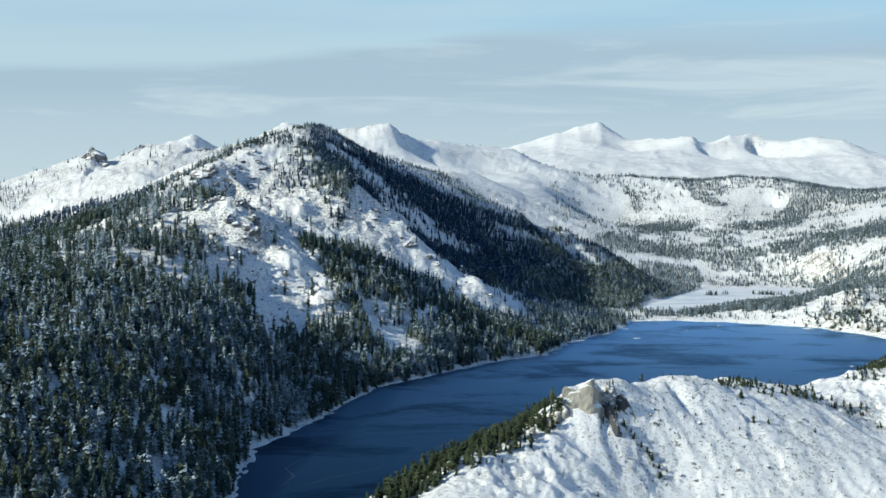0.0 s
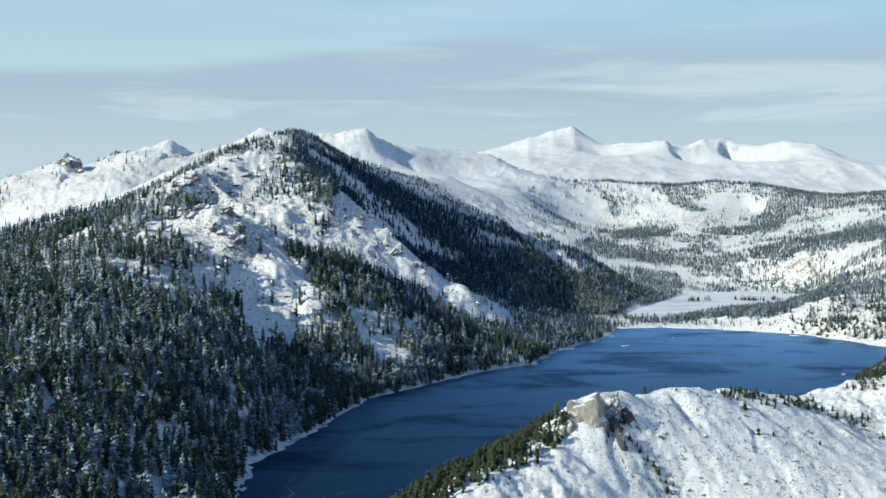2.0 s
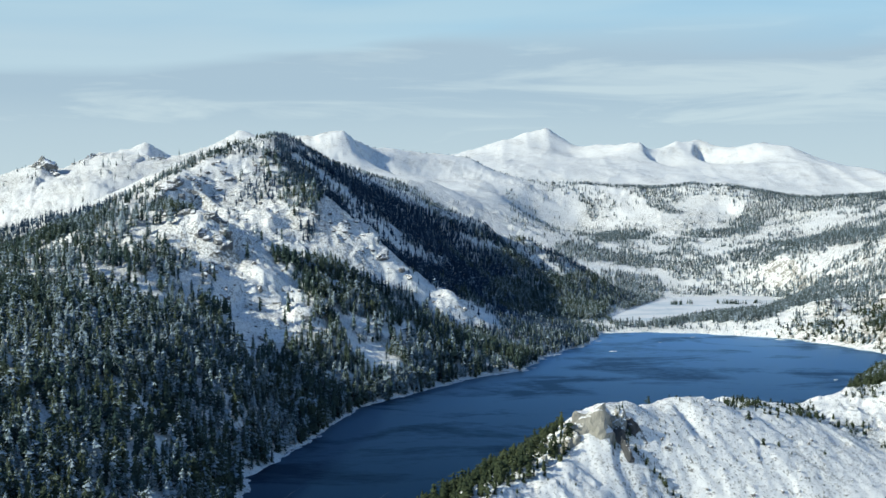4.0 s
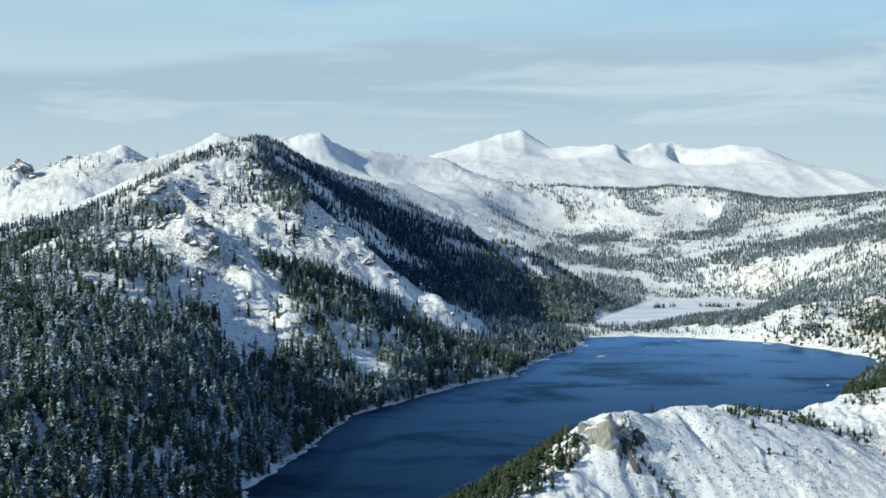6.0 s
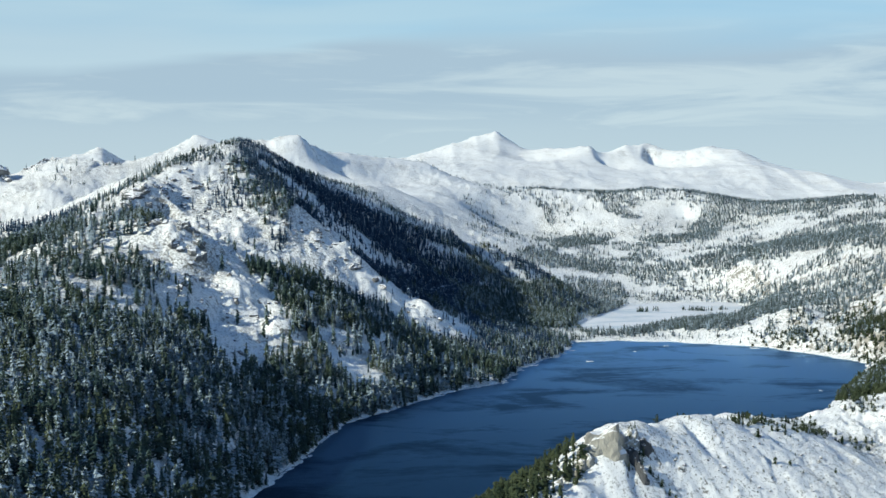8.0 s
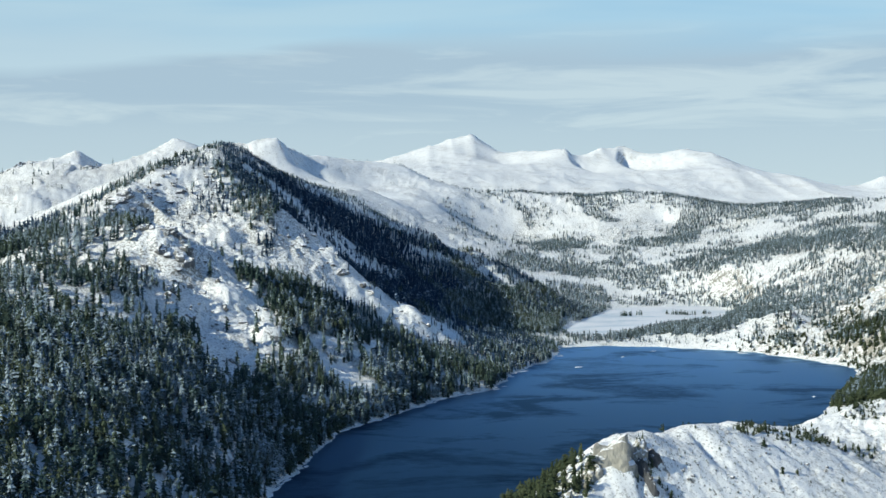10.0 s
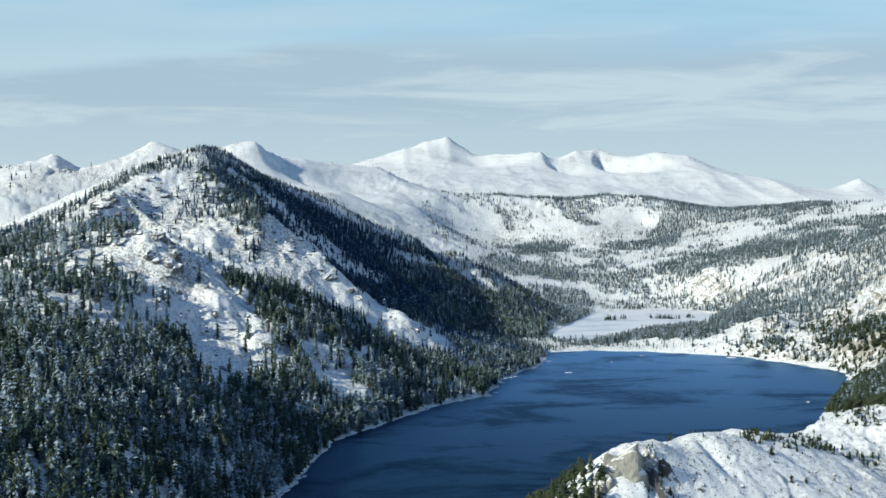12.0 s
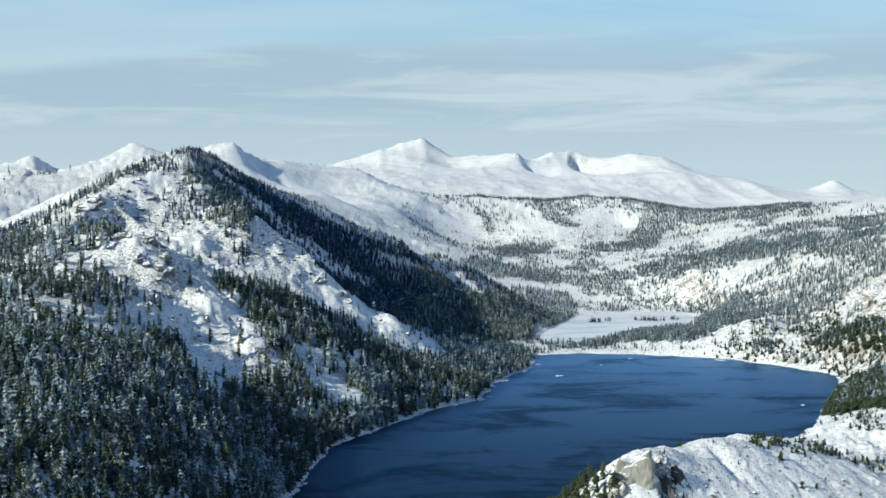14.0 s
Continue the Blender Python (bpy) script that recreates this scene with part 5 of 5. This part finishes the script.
for i, (x, y, lift, sx, sy, sz, turn, tan) in enumerate(CRAGS):
    crag = new("granite_crag", rock_mesh(11 + i, 4, (GREY_GRANITE, TAN_GRANITE, CLEFT_SHADE_GRANITE)[tan], 0.5))
    crag.matrix_basis = pose(x, y, ground_at(x, y) + lift, 0, 0, turn) @ Matrix.Diagonal((sx, sy, sz, 1))
    tagged(crag, ("dark grey granite crag", "pale tan granite cliff", "granite cleft painted dark for its shade")[tan] + " with snow on its ledges", "rock", "granite crags")

BARE_GRANITE = granite("bare_granite", (0.20, 0.20, 0.20), 0.55)
LEDGE_GRANITE = granite("ledge_granite", (0.19, 0.195, 0.20), 0.50)
ledge_meshes = [rock_mesh(40 + i, 3, LEDGE_GRANITE, 0.45) for i in range(6)]
q = random.Random(9)
for line, gap, small, large in ((KNOLL_SPUR, 9, 3.0, 7.5), (WEST_RIB, 8, 3.5, 8.0), (SNOW_SPUR, 16, 2.5, 5.5), (FRONT_RIDGE, 26, 2.5, 5.0), (GULLY[3:8], 18, 2.0, 4.5), (BACK_OF_KNOLL[:4], 14, 2.5, 5.5)):
    for x, y, z in along(line, gap):
        x, y, size = x + q.uniform(-7, 9), y + q.uniform(-9, 6), q.uniform(small, large)
        ledge = new("granite_ledge", q.choice(ledge_meshes))
        ledge.matrix_basis = pose(x, y, ground_at(x, y) - size * 0.15, 0, 0, q.uniform(0, 360)) @ Matrix.Diagonal((size * q.uniform(0.8, 1.5), size, size * q.uniform(0.45, 0.8), 1))
        tagged(ledge, "broken grey granite ledge half buried in snow", "rock", "granite ledges")
boulder_meshes = [rock_mesh(60 + i, 2, BARE_GRANITE) for i in range(8)]
r = np.random.default_rng(21)
fields = [(CLEAR[0], 90, 1.0, 3.6), (CLEAR[1], 25, 1.0, 3.0), (CLEAR[2], 30, 1.0, 3.2), (CLEAR[3], 12, 0.8, 2.4), (THIN[2], 30, 1.0, 3.4),
          ([(90, 660), (130, 640), (210, 690), (250, 760), (170, 790), (110, 730)], 70, 0.5, 1.6), ([(400, 1330), (520, 1420), (560, 1560), (430, 1560)], 40, 0.8, 3.0)]
for ring, count, small, large in fields:
    xs, ys = [p[0] for p in ring], [p[1] for p in ring]
    x, y = r.uniform(min(xs), max(xs), count * 3), r.uniform(min(ys), max(ys), count * 3)
    ok = edge_distance(x, y, ring) < 0
    x, y = x[ok][:count], y[ok][:count]
    for px, py, pz in zip(x, y, land(x, y)):
        size = small + (large - small) * r.random() ** 2.2
        boulder = new("boulder", boulder_meshes[int(r.integers(8))])
        boulder.matrix_basis = pose(px, py, pz + size * 0.1, 0, 0, r.uniform(0, 360)) @ Matrix.Diagonal((size * r.uniform(0.8, 1.5), size, size * r.uniform(0.6, 1.0), 1))
        tagged(boulder, "snow-dusted grey granite boulder on the slope", "boulder", "boulders")


# ---- ice on the lake ----
def slab(name, x, y, long, wide, turn, seed, thick=0.35):
    r = random.Random(seed)
    bm = bmesh.new()
    n = 14
    ring = [(math.cos(i / n * 6.283) * long * r.uniform(0.7, 1.1), math.sin(i / n * 6.283) * wide * r.uniform(0.7, 1.1)) for i in range(n)]
    top = [bm.verts.new((a * 0.96, b * 0.96, thick * r.uniform(0.8, 1.1))) for a, b in ring]
    low = [bm.verts.new((a, b, -0.25)) for a, b in ring]
    bm.faces.new(top)
    for i in range(n):
        bm.faces.new((low[i], low[(i + 1) % n], top[(i + 1) % n], top[i]))
    me = bpy.data.meshes.new(name)
    bm.to_mesh(me)
    bm.free()
    me.materials.append(ICE_WHITE)
    ob = new(name, me)
    ob.matrix_basis = pose(x, y, 0, 0, 0, turn)
    return tagged(ob, "flat white ice floe adrift on the blue lake", "ice floe", "ice floes")


ICE_WHITE, t, b, g = material("snowy_floe_ice", 0.5)
t.links.new(mix(t, noise_tex(t, g.outputs["Position"], 0.8, 4, 0.6), (0.70, 0.75, 0.80), (0.90, 0.91, 0.92)), b.inputs["Base Color"])
FLOES = [(148, 1361, 4.5, 2.2, 10), (204, 1444, 2.6, 1.4, 70), (245, 1497, 3.0, 1.6, 20), (92, 1331, 6.5, 2.0, 40), (81, 1316, 4.0, 1.8, 15),
         (58, 1209, 5.0, 2.0, 55), (77, 1292, 3.2, 1.5, 5), (141, 1456, 4.2, 2.2, 30), (334, 1472, 7.0, 2.6, 140), (314, 1152, 1.8, 1.2, 0),
         (118, 1395, 3.0, 1.4, 50), (66, 1228, 2.6, 1.3, 20)]
for i, (x, y, long, wide, turn) in enumerate(FLOES):
    slab("ice_floe", x, y, long, wide, turn, 300 + i)
q = random.Random(31)
bank = along(LAKE_SHORE[1:12], 9)
for i, ((x, y), (x1, y1)) in enumerate(zip(bank, bank[1:])):
    if q.random() < 0.45:
        continue
    trend = math.degrees(math.atan2(y1 - y, x1 - x))
    shelf = slab("shelf_ice", x + q.uniform(-2.5, 1.2), y + q.uniform(-4, 4), q.uniform(2.5, 8.0), q.uniform(0.7, 1.8), trend + q.uniform(-14, 14), 400 + i, 0.3)
    tagged(shelf, "jagged white shelf ice frozen to the lake shore", "shelf ice", "shelf ice")


def ice_seam(name, line, width):
    """A thin frozen seam that winds over the water."""
    pts = along(line, 2.5)
    r = random.Random(5)
    bm = bmesh.new()
    rows = []
    for i, (x, y) in enumerate(pts):
        a, b = pts[max(0, i - 1)], pts[min(len(pts) - 1, i + 1)]
        d = Vector((b[0] - a[0], b[1] - a[1])).normalized()
        w = width * r.uniform(0.3, 1.0) * (0.3 + 0.7 * math.sin(math.pi * i / (len(pts) - 1)))
        j = r.uniform(-0.5, 0.5)
        rows.append([bm.verts.new((x - d.y * (k * w + j), y + d.x * (k * w + j), 0.05)) for k in (-1, 1)])
    for a, b in zip(rows, rows[1:]):
        bm.faces.new((a[0], b[0], b[1], a[1]))
    bmesh.ops.recalc_face_normals(bm, faces=bm.faces[:])
    me = bpy.data.meshes.new(name)
    bm.to_mesh(me)
    bm.free()
    me.materials.append(SEAM)
    return tagged(new(name, me), "thin pale ice seam on the dark water", "ice", kind="structure")


SEAM, t, b, g = material("grey_seam_ice", 0.4)
t.links.new(mix(t, noise_tex(t, g.outputs["Position"], 0.5, 4, 0.6), (0.02, 0.05, 0.09), (0.10, 0.16, 0.22)), b.inputs["Base Color"])
ice_seam("ice_seam_1", [(-74, 716), (-78, 690), (-70, 668), (-71, 645)], 0.5)
ice_seam("ice_seam_2", [(-60, 646), (-52, 664), (-44, 674), (-30, 690), (-26, 706)], 0.4)
